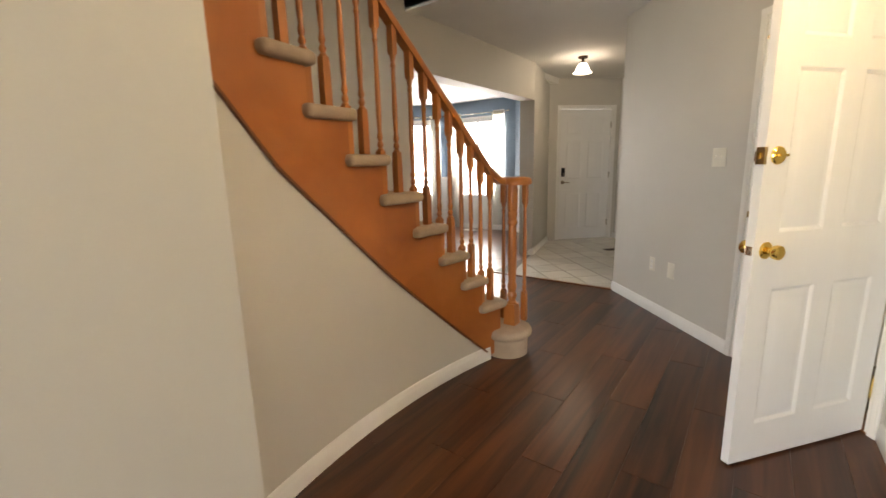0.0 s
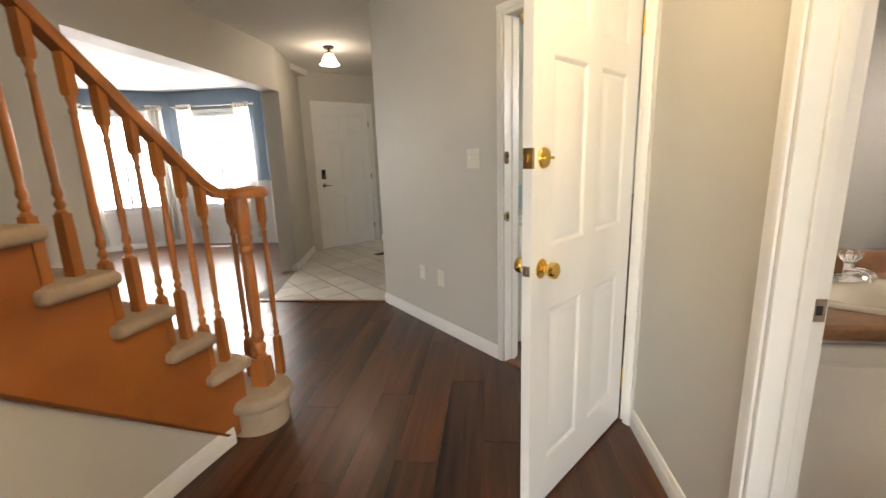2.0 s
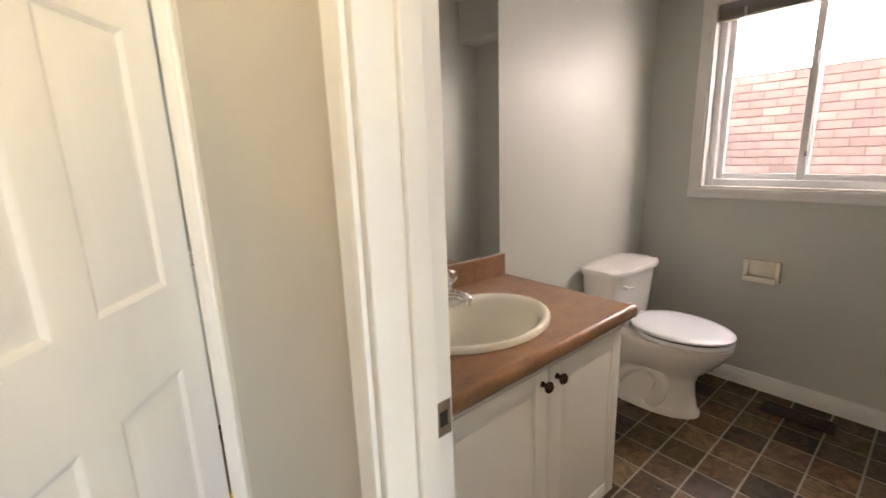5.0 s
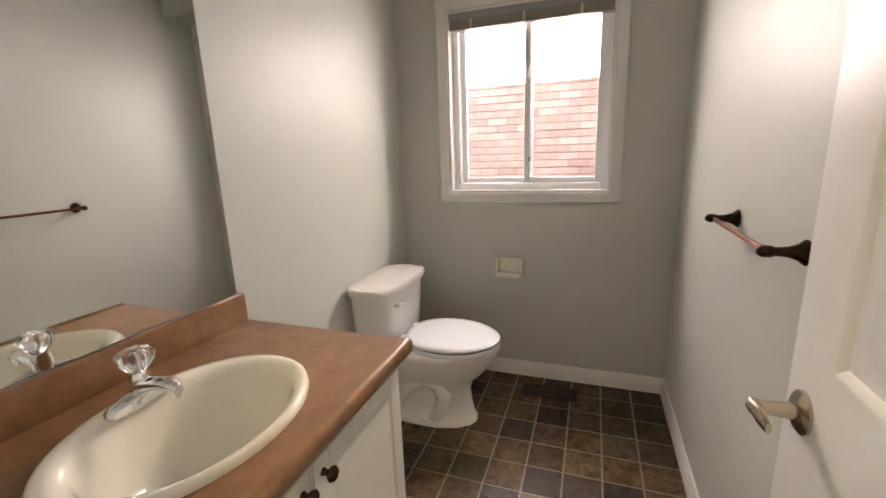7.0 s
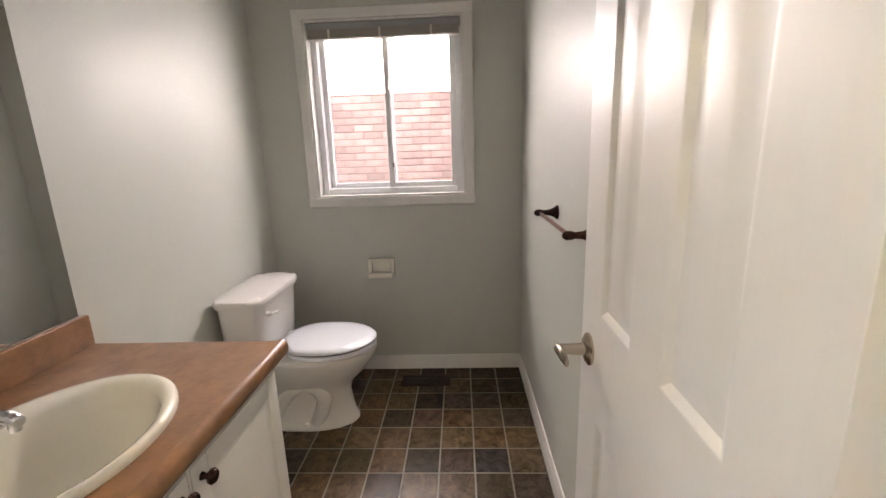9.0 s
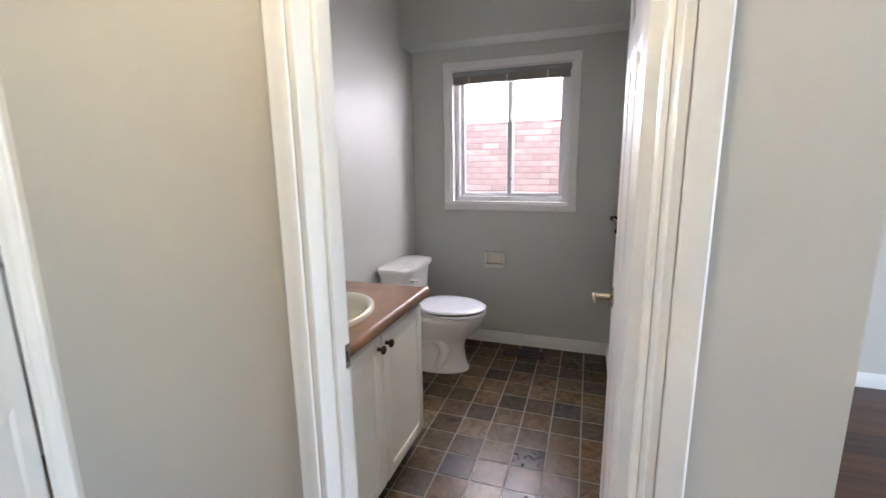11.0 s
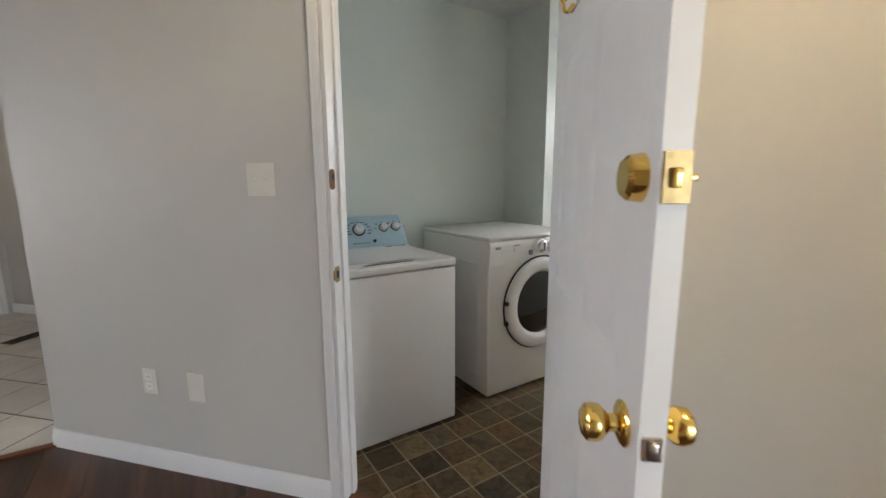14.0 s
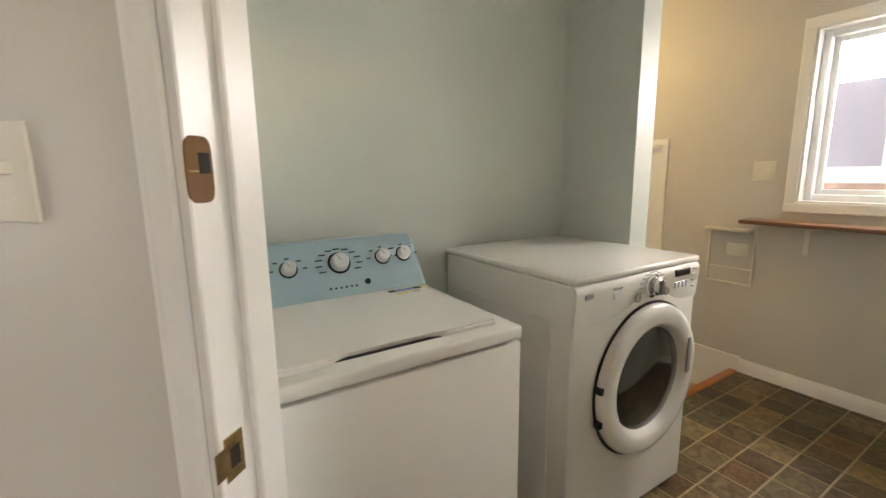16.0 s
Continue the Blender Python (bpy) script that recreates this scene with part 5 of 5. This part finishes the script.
# ---------- laundry ----------
wx0, wx1, wy = -0.005, 0.690, 3.215
ws = thing("washing_machine", pose(0, 0, 0), "white top-loading washer with a silver-blue control console", "washing machine")
part("body", nbox(wx0, wy, 0.02, wx1, 3.90, 0.842, 0.008, 2), ENAM, ws)
for x in (wx0 + 0.05, wx1 - 0.05):
    for y in (wy + 0.06, 3.84):
        part("foot", lathe(bmesh.new(), [(0.022, 0.0), (0.022, 0.012), (0.012, 0.022)], 12, Matrix.Translation((x, y, 0.004))), BLACK, ws)
bm = bmesh.new()
box(bm, wx0 - 0.001, wy - 0.004, 0.848, wx1 + 0.002, 3.915, 0.884, 0.009, 3)
part("top_panel", bm, ENAM, ws)
bm = bmesh.new()
lp = [(0.045, 3.258), (0.20, 3.258), (0.24, 3.275), (0.45, 3.275), (0.49, 3.258), (0.635, 3.258), (0.650, 3.275), (0.650, 3.690), (0.030, 3.690), (0.030, 3.275)]
prism(bm, lp, 0.884, 0.898)
bmesh.ops.bevel(bm, geom=[e for e in bm.edges if all(v.co.z > 0.89 for v in e.verts)], offset=0.006, segments=3, affect='EDGES')
part("lid", bm, ENAM, ws, "", 30)
part("lid_grip", prism(bmesh.new(), [(0.215, 3.262), (0.475, 3.262), (0.448, 3.272), (0.242, 3.272)], 0.8835, 0.8865), DARK, ws, "dark finger slot")
CA, CB = Vector((0, 3.700, 0.888)), Vector((0, 3.800, 1.045))
cn = (CB - CA).normalized()
bm = bmesh.new()
sec = [(3.700, 0.884), (3.700, 0.892), (3.801, 1.048), (3.818, 1.060), (3.905, 1.052), (3.915, 0.884)]
rs = []
for x, k in ((0.008, 0.80), (0.020, 0.97), (0.045, 1.0), (0.640, 1.0), (0.672, 0.97), (0.688, 0.80)):
    rs.append([(x, y + (0.0 if k == 1 else (1 - k) * 0.06), 0.884 + (z - 0.884) * (1.0 if k > 0.9 else 0.93)) for y, z in sec])
loft(bm, rs)
con = part("console", bm, SILV, ws, "silver-blue slanted control console", 25)
mc = Matrix.Translation((0, 3.700, 0.892)) @ Euler((math.atan2(0.156, 0.101), 0, 0)).to_matrix().to_4x4()   # x along, y up the slope, z out
for x, v, r in ((0.235, 0.113, 0.023), (0.395, 0.116, 0.031), (0.548, 0.120, 0.023), (0.628, 0.122, 0.023)):
    k = part("dial", lathe(bmesh.new(), [(r, 0.001), (r * 0.98, 0.012), (r * 0.86, 0.026), (r * 0.70, 0.029), (r * 0.1, 0.029)], 28, mc @ Matrix.Translation((x, v, 0))), DIALW, con, "round silver dial", 30)
    part("pointer", nbox(-0.0015, 0, 0, 0.0015, r * 0.7, 0.0012), GREYP, k).matrix_local = mc @ Matrix.Translation((x, v, 0.0288)) @ Euler((0, 0, 0.6)).to_matrix().to_4x4()
    part("dial_base", lathe(bmesh.new(), [(r * 1.20, 0.0), (r * 1.20, 0.003), (r, 0.005)], 28, mc @ Matrix.Translation((x, v, 0))), BLACK, k)
    for i in range(11 if r > 0.03 else 5):
        a = radians(210 - 24 * i) if r > 0.03 else radians(180 - 45 * i)
        q = r * 1.9
        part("print_bar", nbox(-0.011 if r > 0.03 else -0.007, -0.0018, 0, 0.011 if r > 0.03 else 0.007, 0.0018, 0.0006), BLACK, con).matrix_local = mc @ Matrix.Translation((x + q * 1.15 * math.cos(a), v + q * 0.85 * math.sin(a), 0.0006))
part("start_button", lathe(bmesh.new(), [(0.010, 0), (0.009, 0.005), (0.002, 0.006)], 18, mc @ Matrix.Translation((0.475, 0.040, 0))), BLACK, con, "black start button")
for i in range(6):
    part("indicator", lathe(bmesh.new(), [(0.0035, 0), (0.003, 0.0015)], 10, mc @ Matrix.Translation((0.350 + i * 0.017, 0.032, 0))), BLACK, con)
for x, mt in ((0.515, BLACK), (0.545, BLUEP), (0.575, BLUEP), (0.605, BLACK), (0.635, YELLP)):
    part("sticker_bar", nbox(x, 3.640, 0.8978, x + 0.026, 3.662, 0.8990), mt, ws)
for x, mt in ((0.53, YELLP), (0.56, YELLP), (0.59, GREYP)):
    part("sticker_bar", nbox(x, 3.612, 0.8978, x + 0.022, 3.630, 0.8990), mt, ws)

dx0, dx1, dy, dz = 0.950, 1.640, 3.262, 0.955
dr = thing("clothes_dryer", pose(0, 0, 0), "white front-loading dryer with a round dark glass door", "dryer")
part("body", nbox(dx0, dy + 0.010, 0.020, dx1, 3.985, 0.930, 0.010, 3), ENAM, dr)
part("top_panel", nbox(dx0 - 0.003, dy + 0.004, 0.931, dx1 + 0.003, 3.990, dz, 0.009, 3), ENAM, dr)
for x in (dx0 + 0.05, dx1 - 0.05):
    for y in (dy + 0.06, 3.92):
        part("foot", lathe(bmesh.new(), [(0.022, 0.0), (0.022, 0.012), (0.012, 0.022)], 12, Matrix.Translation((x, y, 0.004))), BLACK, dr)
bm = bmesh.new()
box(bm, dx0 + 0.10, 3.36, 0.12, dx0 - 0.0035, 3.90, 0.80, 0.003, 1)
part("side_pressing", bm, ENAM, dr)
bm = bmesh.new()
def panel_foot(x):
    """Lower edge of the panel: level, then lifting over the round door."""
    return 0.797 + 0.043 * math.exp(-((x - 1.345) / 0.15) ** 4)


secs = [dx0 + 0.001 + (dx1 - dx0 - 0.002) * i / 48 for i in range(49)]
loft(bm, [[(x, dy + 0.0085, panel_foot(x)), (x, dy + 0.03, panel_foot(x)), (x, dy + 0.03, 0.928), (x, dy + 0.010, 0.928), (x, dy + 0.002, 0.918), (x, dy - 0.001, 0.905), (x, dy + 0.001, 0.88)] for x in secs])
cp = part("control_panel", bm, ENAM, dr, "", 30)
cxd, czd = 1.345, 0.535
md = Matrix.Translation((cxd, dy + 0.008, czd)) @ Euler((radians(90), 0, 0)).to_matrix().to_4x4()
# dark ring behind the rim, the joint's shade put into colour
part("door_gap", lathe(bmesh.new(), [(0.288, 0.0), (0.288, 0.004), (0.275, 0.005)], 56, md), DARK, dr)
bm = bmesh.new()
loft(bm, [[md @ Vector(p) for p in ring(0, 0, z, r, r, 56)] for r, z in ((0.279, 0.002), (0.280, 0.018), (0.272, 0.030), (0.250, 0.037), (0.218, 0.037), (0.206, 0.032), (0.196, 0.016), (0.188, 0.004))], False, False)
dd = part("door_ring", bm, ENAM, dr, "white round door rim", 60)
bm = bmesh.new()
loft(bm, [[md @ Vector(p) for p in ring(0, 0, z, r, r, 48)] for r, z in ((0.200, 0.006), (0.175, 0.014), (0.140, 0.022), (0.10, 0.028), (0.05, 0.031), (0.01, 0.032))], False, True)
part("door_glass", bm, DGLASS, dd, "dark bulging glass", 60)
for z in (czd - 0.085, czd + 0.035):
    part("door_hinge", nbox(cxd - 0.285, dy - 0.022, z - 0.012, cxd - 0.268, dy + 0.004, z + 0.012, 0.002, 1), BLACK, dd)
part("door_grip", nbox(cxd + 0.198, dy - 0.036, czd - 0.02, cxd + 0.222, dy - 0.026, czd + 0.12, 0.005, 2), GREYP, dd)
mk = Matrix.Translation((1.335, dy - 0.002, 0.882)) @ Euler((radians(90), 0, 0)).to_matrix().to_4x4()
kd = part("cycle_dial", lathe(bmesh.new(), [(0.042, 0), (0.042, 0.003), (0.033, 0.006), (0.031, 0.024), (0.024, 0.030), (0.004, 0.031)], 32, mk), CHROME, cp, "shiny silver dial")
part("dial_grip", nbox(1.331, dy - 0.040, 0.856, 1.339, dy - 0.028, 0.908, 0.003, 1), SILVER, kd)
for x in (1.255, 1.420):
    part("round_button", lathe(bmesh.new(), [(0.016, 0), (0.015, 0.005), (0.004, 0.007)], 20, Matrix.Translation((x, dy, 0.850)) @ Euler((radians(90), 0, 0)).to_matrix().to_4x4()), SILVER, cp)
part("display", nbox(1.470, dy - 0.006, 0.893, 1.565, dy + 0.004, 0.920, 0.002, 1), BLACK, cp, "black display window")
for i in range(4):
    part("small_button", nbox(1.590, dy - 0.005, 0.908 - i * 0.022, 1.608, dy + 0.004, 0.913 - i * 0.022, 0.001, 1), GREYP, cp)
    part("small_button", nbox(1.475 + i * 0.024, dy - 0.004, 0.850, 1.490 + i * 0.024, dy + 0.004, 0.872, 0.001, 1), SEATM, cp)
for i in range(12):
    a = radians(200 - 20 * i)
    part("print_bar", nbox(1.335 + 0.066 * math.cos(a) - 0.009, dy - 0.0045, 0.882 + 0.050 * math.sin(a) - 0.0015, 1.335 + 0.066 * math.cos(a) + 0.009, dy - 0.0005, 0.882 + 0.050 * math.sin(a) + 0.0015), GREYP, cp)
part("badge", nbox(0.988, dy - 0.0045, 0.888, 1.022, dy, 0.902), GREYP, cp)
part("print_bar", nbox(1.120, dy - 0.0045, 0.898, 1.165, dy, 0.905), GREYP, cp)
part("print_bar", nbox(1.125, dy - 0.0045, 0.868, 1.160, dy, 0.888), SEATM, cp)

# fittings on the laundry's outer wall
sh = thing("wall_shelf", pose(0, 0, 0), "brown wooden shelf board on white brackets under the window", "shelf")
part("board", nbox(2.745, 2.40, 0.968, EX - 0.002, 3.620, 0.990, 0.004, 2), wood_mat("walnut_shelf", (0.10, 0.04, 0.016), (0.26, 0.12, 0.05), 0.35, 0.05, (14, 1.2, 14)), sh)
for y in (2.60, 3.34):
    bm = bmesh.new()
    box(bm, EX - 0.010, y - 0.012, 0.80, EX - 0.001, y + 0.012, 0.967, 0.002, 1)
    box(bm, 2.79, y - 0.012, 0.959, EX - 0.010, y + 0.012, 0.967, 0.002, 1)
    part("bracket", bm, IVORY, sh, "white metal bracket")
lg = thing("laundry_box_trim", pose(0, 0, 0), "white plastic ledge with a painted-over recessed box on the wall", "wall box")
part("ledge", nbox(2.835, 3.600, 0.905, EX - 0.001, 3.850, 0.922, 0.004, 2), IVORY, lg)
bm = bmesh.new()
for a in ((3.580, 0.560, 3.592, 0.905), (3.838, 0.560, 3.850, 0.905), (3.592, 0.560, 3.838, 0.574), (3.592, 0.660, 3.838, 0.670)):
    box(bm, EX - 0.010, a[0], a[1], EX - 0.001, a[2], a[3], 0.003, 1)
part("frame", bm, IVORY, lg)
part("plate", nbox(EX - 0.012, 3.62, 0.745, EX - 0.001, 3.74, 0.825, 0.003, 2), IVORY, lg)
s3 = wall_plate("light_switch", mW @ pose(5.4 - 3.584, 0, 1.268), 0.115, 0.115, "ivory double toggle switch plate beside the laundry window", "light switch")
toggle(s3, -0.023)
toggle(s3, 0.023)
# steps down to the landing
stp = thing("landing_steps", pose(0, 0, 0), "wooden-nosed steps going down to the side landing", "steps")
part("nosing", nbox(1.832, 3.600, -0.030, EX - 0.003, 3.650, 0.010, 0.008, 3), OAK, stp, "orange wooden nosing")
part("riser", nbox(1.832, 3.625, -0.30, EX - 0.003, 3.648, -0.031), OAK, stp)
part("step", nbox(1.832, 3.648, -0.30, EX - 0.003, 3.93, -0.19, 0.008, 2), CARPET, stp)
part("step", nbox(1.832, 3.930, -0.57, EX - 0.003, 4.20, -0.38, 0.008, 2), CARPET, stp)
bm = bmesh.new()
prism(bm, [(EX - 0.016, 3.600), (EX - 0.002, 3.600), (EX - 0.002, 4.12), (EX - 0.016, 4.12)], -0.30, 0.10)
tagged(link_mesh("skirt_board", bm, WHITE), "white painted skirt board beside the steps", "baseboard", kind="structure")

# ---------- next house ----------
nb = thing("neighbour_house", pose(0, 0, 0), "brick house next door across the side yard", "house")
NXW = 5.30
hw = part("wall", nbox(NXW + 0.012, -9.0, -0.76, NXW + 6, 12.0, 5.3), MORTAR, nb)
part("roof", loft(bmesh.new(), [[(NXW - 0.4, y, 5.3), (NXW + 6.4, y, 5.3), (NXW + 3, y, 7.4)] for y in (-9.4, 12.4)]), DARK, nb, "dark gable roof")
BLh, BL, BG = 0.067, 0.212, 0.002
me0 = bpy.data.meshes.new("brick")
bm = nbox(0, 0, 0, 0.02, BL - BG, BLh, 0.003, 1)
bm.to_mesh(me0)
bm.free()
me0.materials.append(BRICKM)
rest_v, rest_f = [], []
row = 0
z = -0.70
nwin = (2.95, 4.20, 1.22, 2.18)
while z < 5.2:
    y = -3.0 + (0.5 * BL if row % 2 else 0.0)
    while y < 8.5:
        inside = y + BL > nwin[0] and y < nwin[1] and z + BLh > nwin[2] and z < nwin[3]
        if not inside:
            if 0.75 < y < 2.95 and 0.72 < z < 2.55:
                b = new("brick", me0)
                b.location = (NXW - 0.006 + random.uniform(-0.002, 0.002), y, z)
                b.parent = hw
            else:
                i = len(rest_v)
                q = NXW - 0.006 + random.uniform(-0.002, 0.002)
                rest_v += [(q, y, z), (q, y + BL - BG, z), (q, y + BL - BG, z + BLh), (q, y, z + BLh), (q + 0.02, y, z), (q + 0.02, y + BL - BG, z), (q + 0.02, y + BL - BG, z + BLh), (q + 0.02, y, z + BLh)]
                rest_f += [tuple(i + k for k in f) for f in ((3, 2, 1, 0), (0, 1, 5, 4), (1, 2, 6, 5), (2, 3, 7, 6), (3, 0, 4, 7))]
        y += BL
    z += 0.075
    row += 1
me = bpy.data.meshes.new("brickwork")
me.from_pydata(rest_v, [], rest_f)
me.materials.append(BRICKM)
ob = new("brickwork", me)
ob.parent = hw
tagged(ob, "pink-brown brick courses", kind="stuff")
nw = part("window", nbox(NXW - 0.004, nwin[0], nwin[2], NXW + 0.02, nwin[1], nwin[3]), VINYL, nb, "white framed window")
for a, b in ((nwin[0] + 0.07, 3.54), (3.62, nwin[1] - 0.07)):
    part("pane", nbox(NXW - 0.008, a, nwin[2] + 0.08, NXW - 0.002, b, nwin[3] - 0.07), NBGLASS, nw)
part("sill", nbox(NXW - 0.05, nwin[0] - 0.05, nwin[2] - 0.07, NXW + 0.01, nwin[1] + 0.05, nwin[2] - 0.001), VINYL, nw)

# self-lit white sheets added beyond the bay in place of bright daylight
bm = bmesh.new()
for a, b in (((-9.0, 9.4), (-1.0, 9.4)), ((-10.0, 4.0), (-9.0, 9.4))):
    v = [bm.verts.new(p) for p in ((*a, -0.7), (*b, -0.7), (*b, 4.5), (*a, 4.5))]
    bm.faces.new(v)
tagged(link_mesh("backdrop", bm, BACKD), "glowing white sheets standing in for daylight beyond the bay windows", "backdrop", kind="structure")


# ---------- floor pieces ----------
def clip(poly, planes):
    """Cut a convex polygon by half planes (nx, ny, d): keep nx*x + ny*y <= d."""
    for nx, ny, d in planes:
        out = []
        for i, p in enumerate(poly):
            q = poly[(i + 1) % len(poly)]
            a, b = nx * p[0] + ny * p[1] - d, nx * q[0] + ny * q[1] - d
            if a <= 0:
                out.append(p)
            if (a < 0 < b) or (b < 0 < a):
                t = a / (a - b)
                out.append((p[0] + (q[0] - p[0]) * t, p[1] + (q[1] - p[1]) * t))
        poly = out
        if len(poly) < 3:
            return []
    return poly


def piece(name, poly, z0, z1, material, parent, bev=0.0015):
    cx, cy = sum(p[0] for p in poly) / len(poly), sum(p[1] for p in poly) / len(poly)
    me = bpy.data.meshes.new(name)
    n = len(poly)
    v = [(x - cx, y - cy, z0) for x, y in poly] + [(x - cx, y - cy, z1 - bev) for x, y in poly]
    k = []
    for x, y in poly:
        d = Vector((cx - x, cy - y))
        d = d.normalized() * bev * 1.4 if d.length > 0 else d
        k.append((x - cx + d.x, y - cy + d.y, z1))
    v += k
    f = [tuple(range(2 * n, 3 * n))]
    for i in range(n):
        j = (i + 1) % n
        f += [(i, j, n + j, n + i), (n + i, n + j, 2 * n + j, 2 * n + i)]
    me.from_pydata(v, [], f)
    me.materials.append(material)
    ob = new(name, me)
    ob.location = (cx, cy, 0)
    ob.parent = parent
    return ob


def tiles(floor, x0, y0, x1, y1, size, gap, planes, material, top, angle=0.0, name="tile"):
    c, s = math.cos(radians(angle)), math.sin(radians(angle))
    lim = 30
    for i in range(-lim, lim):
        for j in range(-lim, lim):
            sq = [(i * size + gap / 2, j * size + gap / 2), ((i + 1) * size - gap / 2, j * size + gap / 2), ((i + 1) * size - gap / 2, (j + 1) * size - gap / 2), (i * size + gap / 2, (j + 1) * size - gap / 2)]
            sq = [(x0 + p[0] * c - p[1] * s, y0 + p[0] * s + p[1] * c) for p in sq]
            poly = clip(sq, planes)
            if len(poly) >= 3:
                ar = abs(sum(poly[k][0] * poly[(k + 1) % len(poly)][1] - poly[(k + 1) % len(poly)][0] * poly[k][1] for k in range(len(poly)))) / 2
                if ar > 2e-4:
                    piece(name, poly, -0.004, top, material, floor, 0.001)


fb_ = slab("floor_bath", [(0.60, SB - 0.02), (EX, SB - 0.02), (EX, NB + 0.02), (0.60, NB + 0.02)], -0.010, 0.0025, GROUT, "slate-look vinyl tile floor with beige joints", "floor")
tiles(fb_, 2.331, 1.412, 0, 0, 0.1495, 0.0075, [(1, 0, EX), (-1, 0, -0.63), (0, 1, NB), (0, -1, -SB)], SLATE, 0.004)
u = (Vector(D) - Vector(T)).normalized()
nrm = Vector((-u.y, u.x))
dd0 = nrm.dot(Vector(T)) + 0.045
lp1 = [(1, 0, EX), (0, 1, 3.60), (-nrm.x, -nrm.y, -dd0), (0, -1, -2.34)]
lp2 = [(1, 0, 1.705), (0, 1, 4.03), (0, -1, -3.60), (-1, 0, 0.03)]
fl_ = slab("floor_laundry", [(0.62, 2.35), (EX, 2.35), (EX, 3.60), (1.705, 3.60), (1.705, 4.05), (-0.05, 4.05), (-0.05, 3.10)], -0.010, 0.0025, GROUTL, "slate-look vinyl tile floor with beige joints, warm light put into its colour", "floor")
for planes in (lp1, lp2):
    tiles(fl_, 2.704, 3.205, 0, 0, 0.1495, 0.0075, planes, OCHRE, 0.004)
ff_ = slab("floor_foyer", [(-2.45, 4.10), (-1.06, 4.10), (-1.06, 6.3), (-1.85, 7.2), (-2.75, 6.3), (-2.45, 5.2)], -0.010, 0.0025, GROUTD, "white ceramic tile floor laid diagonally with brown joints", "floor")
tiles(ff_, -1.75, 5.0, 0, 0, 0.305, 0.011, [(1, 0, -1.062), (-1, 0, 2.72), (0, -1, -4.11), (1, 1, 5.33), (-0.97, -0.2255, 2.44 * 0.97 - 5.2 * 0.2255 + 0.02), (-1, 1, 9.10)], CERAM, 0.005, 45.0, "floor_tile")

# boards
PW, PL = 0.192, 1.215
wf = slab("floor", [(-7.3, -3.75), (2.93, -3.75), (2.93, 0.80), (0.62, 0.80), (0.62, 2.32), (-1.0, 4.10), (-2.40, 4.10), (-2.50, 5.4), (-2.9, 6.4), (-3.6, 7.0), (-5.3, 7.0), (-7.3, 5.6)], -0.011, -0.0035, DARK, "dark walnut laminate floorboards running along the hall", "floor")
hall_planes = [(nrm.x, nrm.y, dd0 - 0.04), (1, 0, 0.70)]
rv, rf = [], []
row = 0
x = -7.25
while x < 2.9:
    y = -3.7 - (row * 0.437 % 1.0) * PL
    while y < 7.0:
        sq = [(x + 0.0006, y + 0.0008), (x + PW - 0.0006, y + 0.0008), (x + PW - 0.0006, y + PL - 0.0008), (x + 0.0006, y + PL - 0.0008)]
        if x + PW < -2.44:
            planes = [(0, -1, 3.7), (0, 1, 6.99), (-0.588, 0.809, 0.588 * 6.30 + 0.809 * 6.20), (0.61, 0.79, 0.61 * -3.63 + 0.79 * 7.0)]
        elif x > 0.62:
            planes = [(0, -1, 3.7), (0, 1, 0.80)]
        else:
            planes = [(0, -1, 3.7), (0, 1, 4.085)] + hall_planes
        poly = clip(sq, planes)
        if len(poly) >= 3:
            if x + PW > -6.3 and y + PL > 0.0:
                piece("plank", poly, -0.008, 0.0, PLANK, wf, 0.0008)
            else:
                i = len(rv)
                rv += [(p[0], p[1], 0.0) for p in poly]
                rf.append(tuple(range(i, i + len(poly))))
        y += PL
    x += PW
    row += 1
me = bpy.data.meshes.new("planks")
me.from_pydata(rv, [], rf)
me.materials.append(PLANK)
ob = new("planks", me)
ob.parent = wf
tagged(ob, "dark walnut laminate boards", kind="stuff")
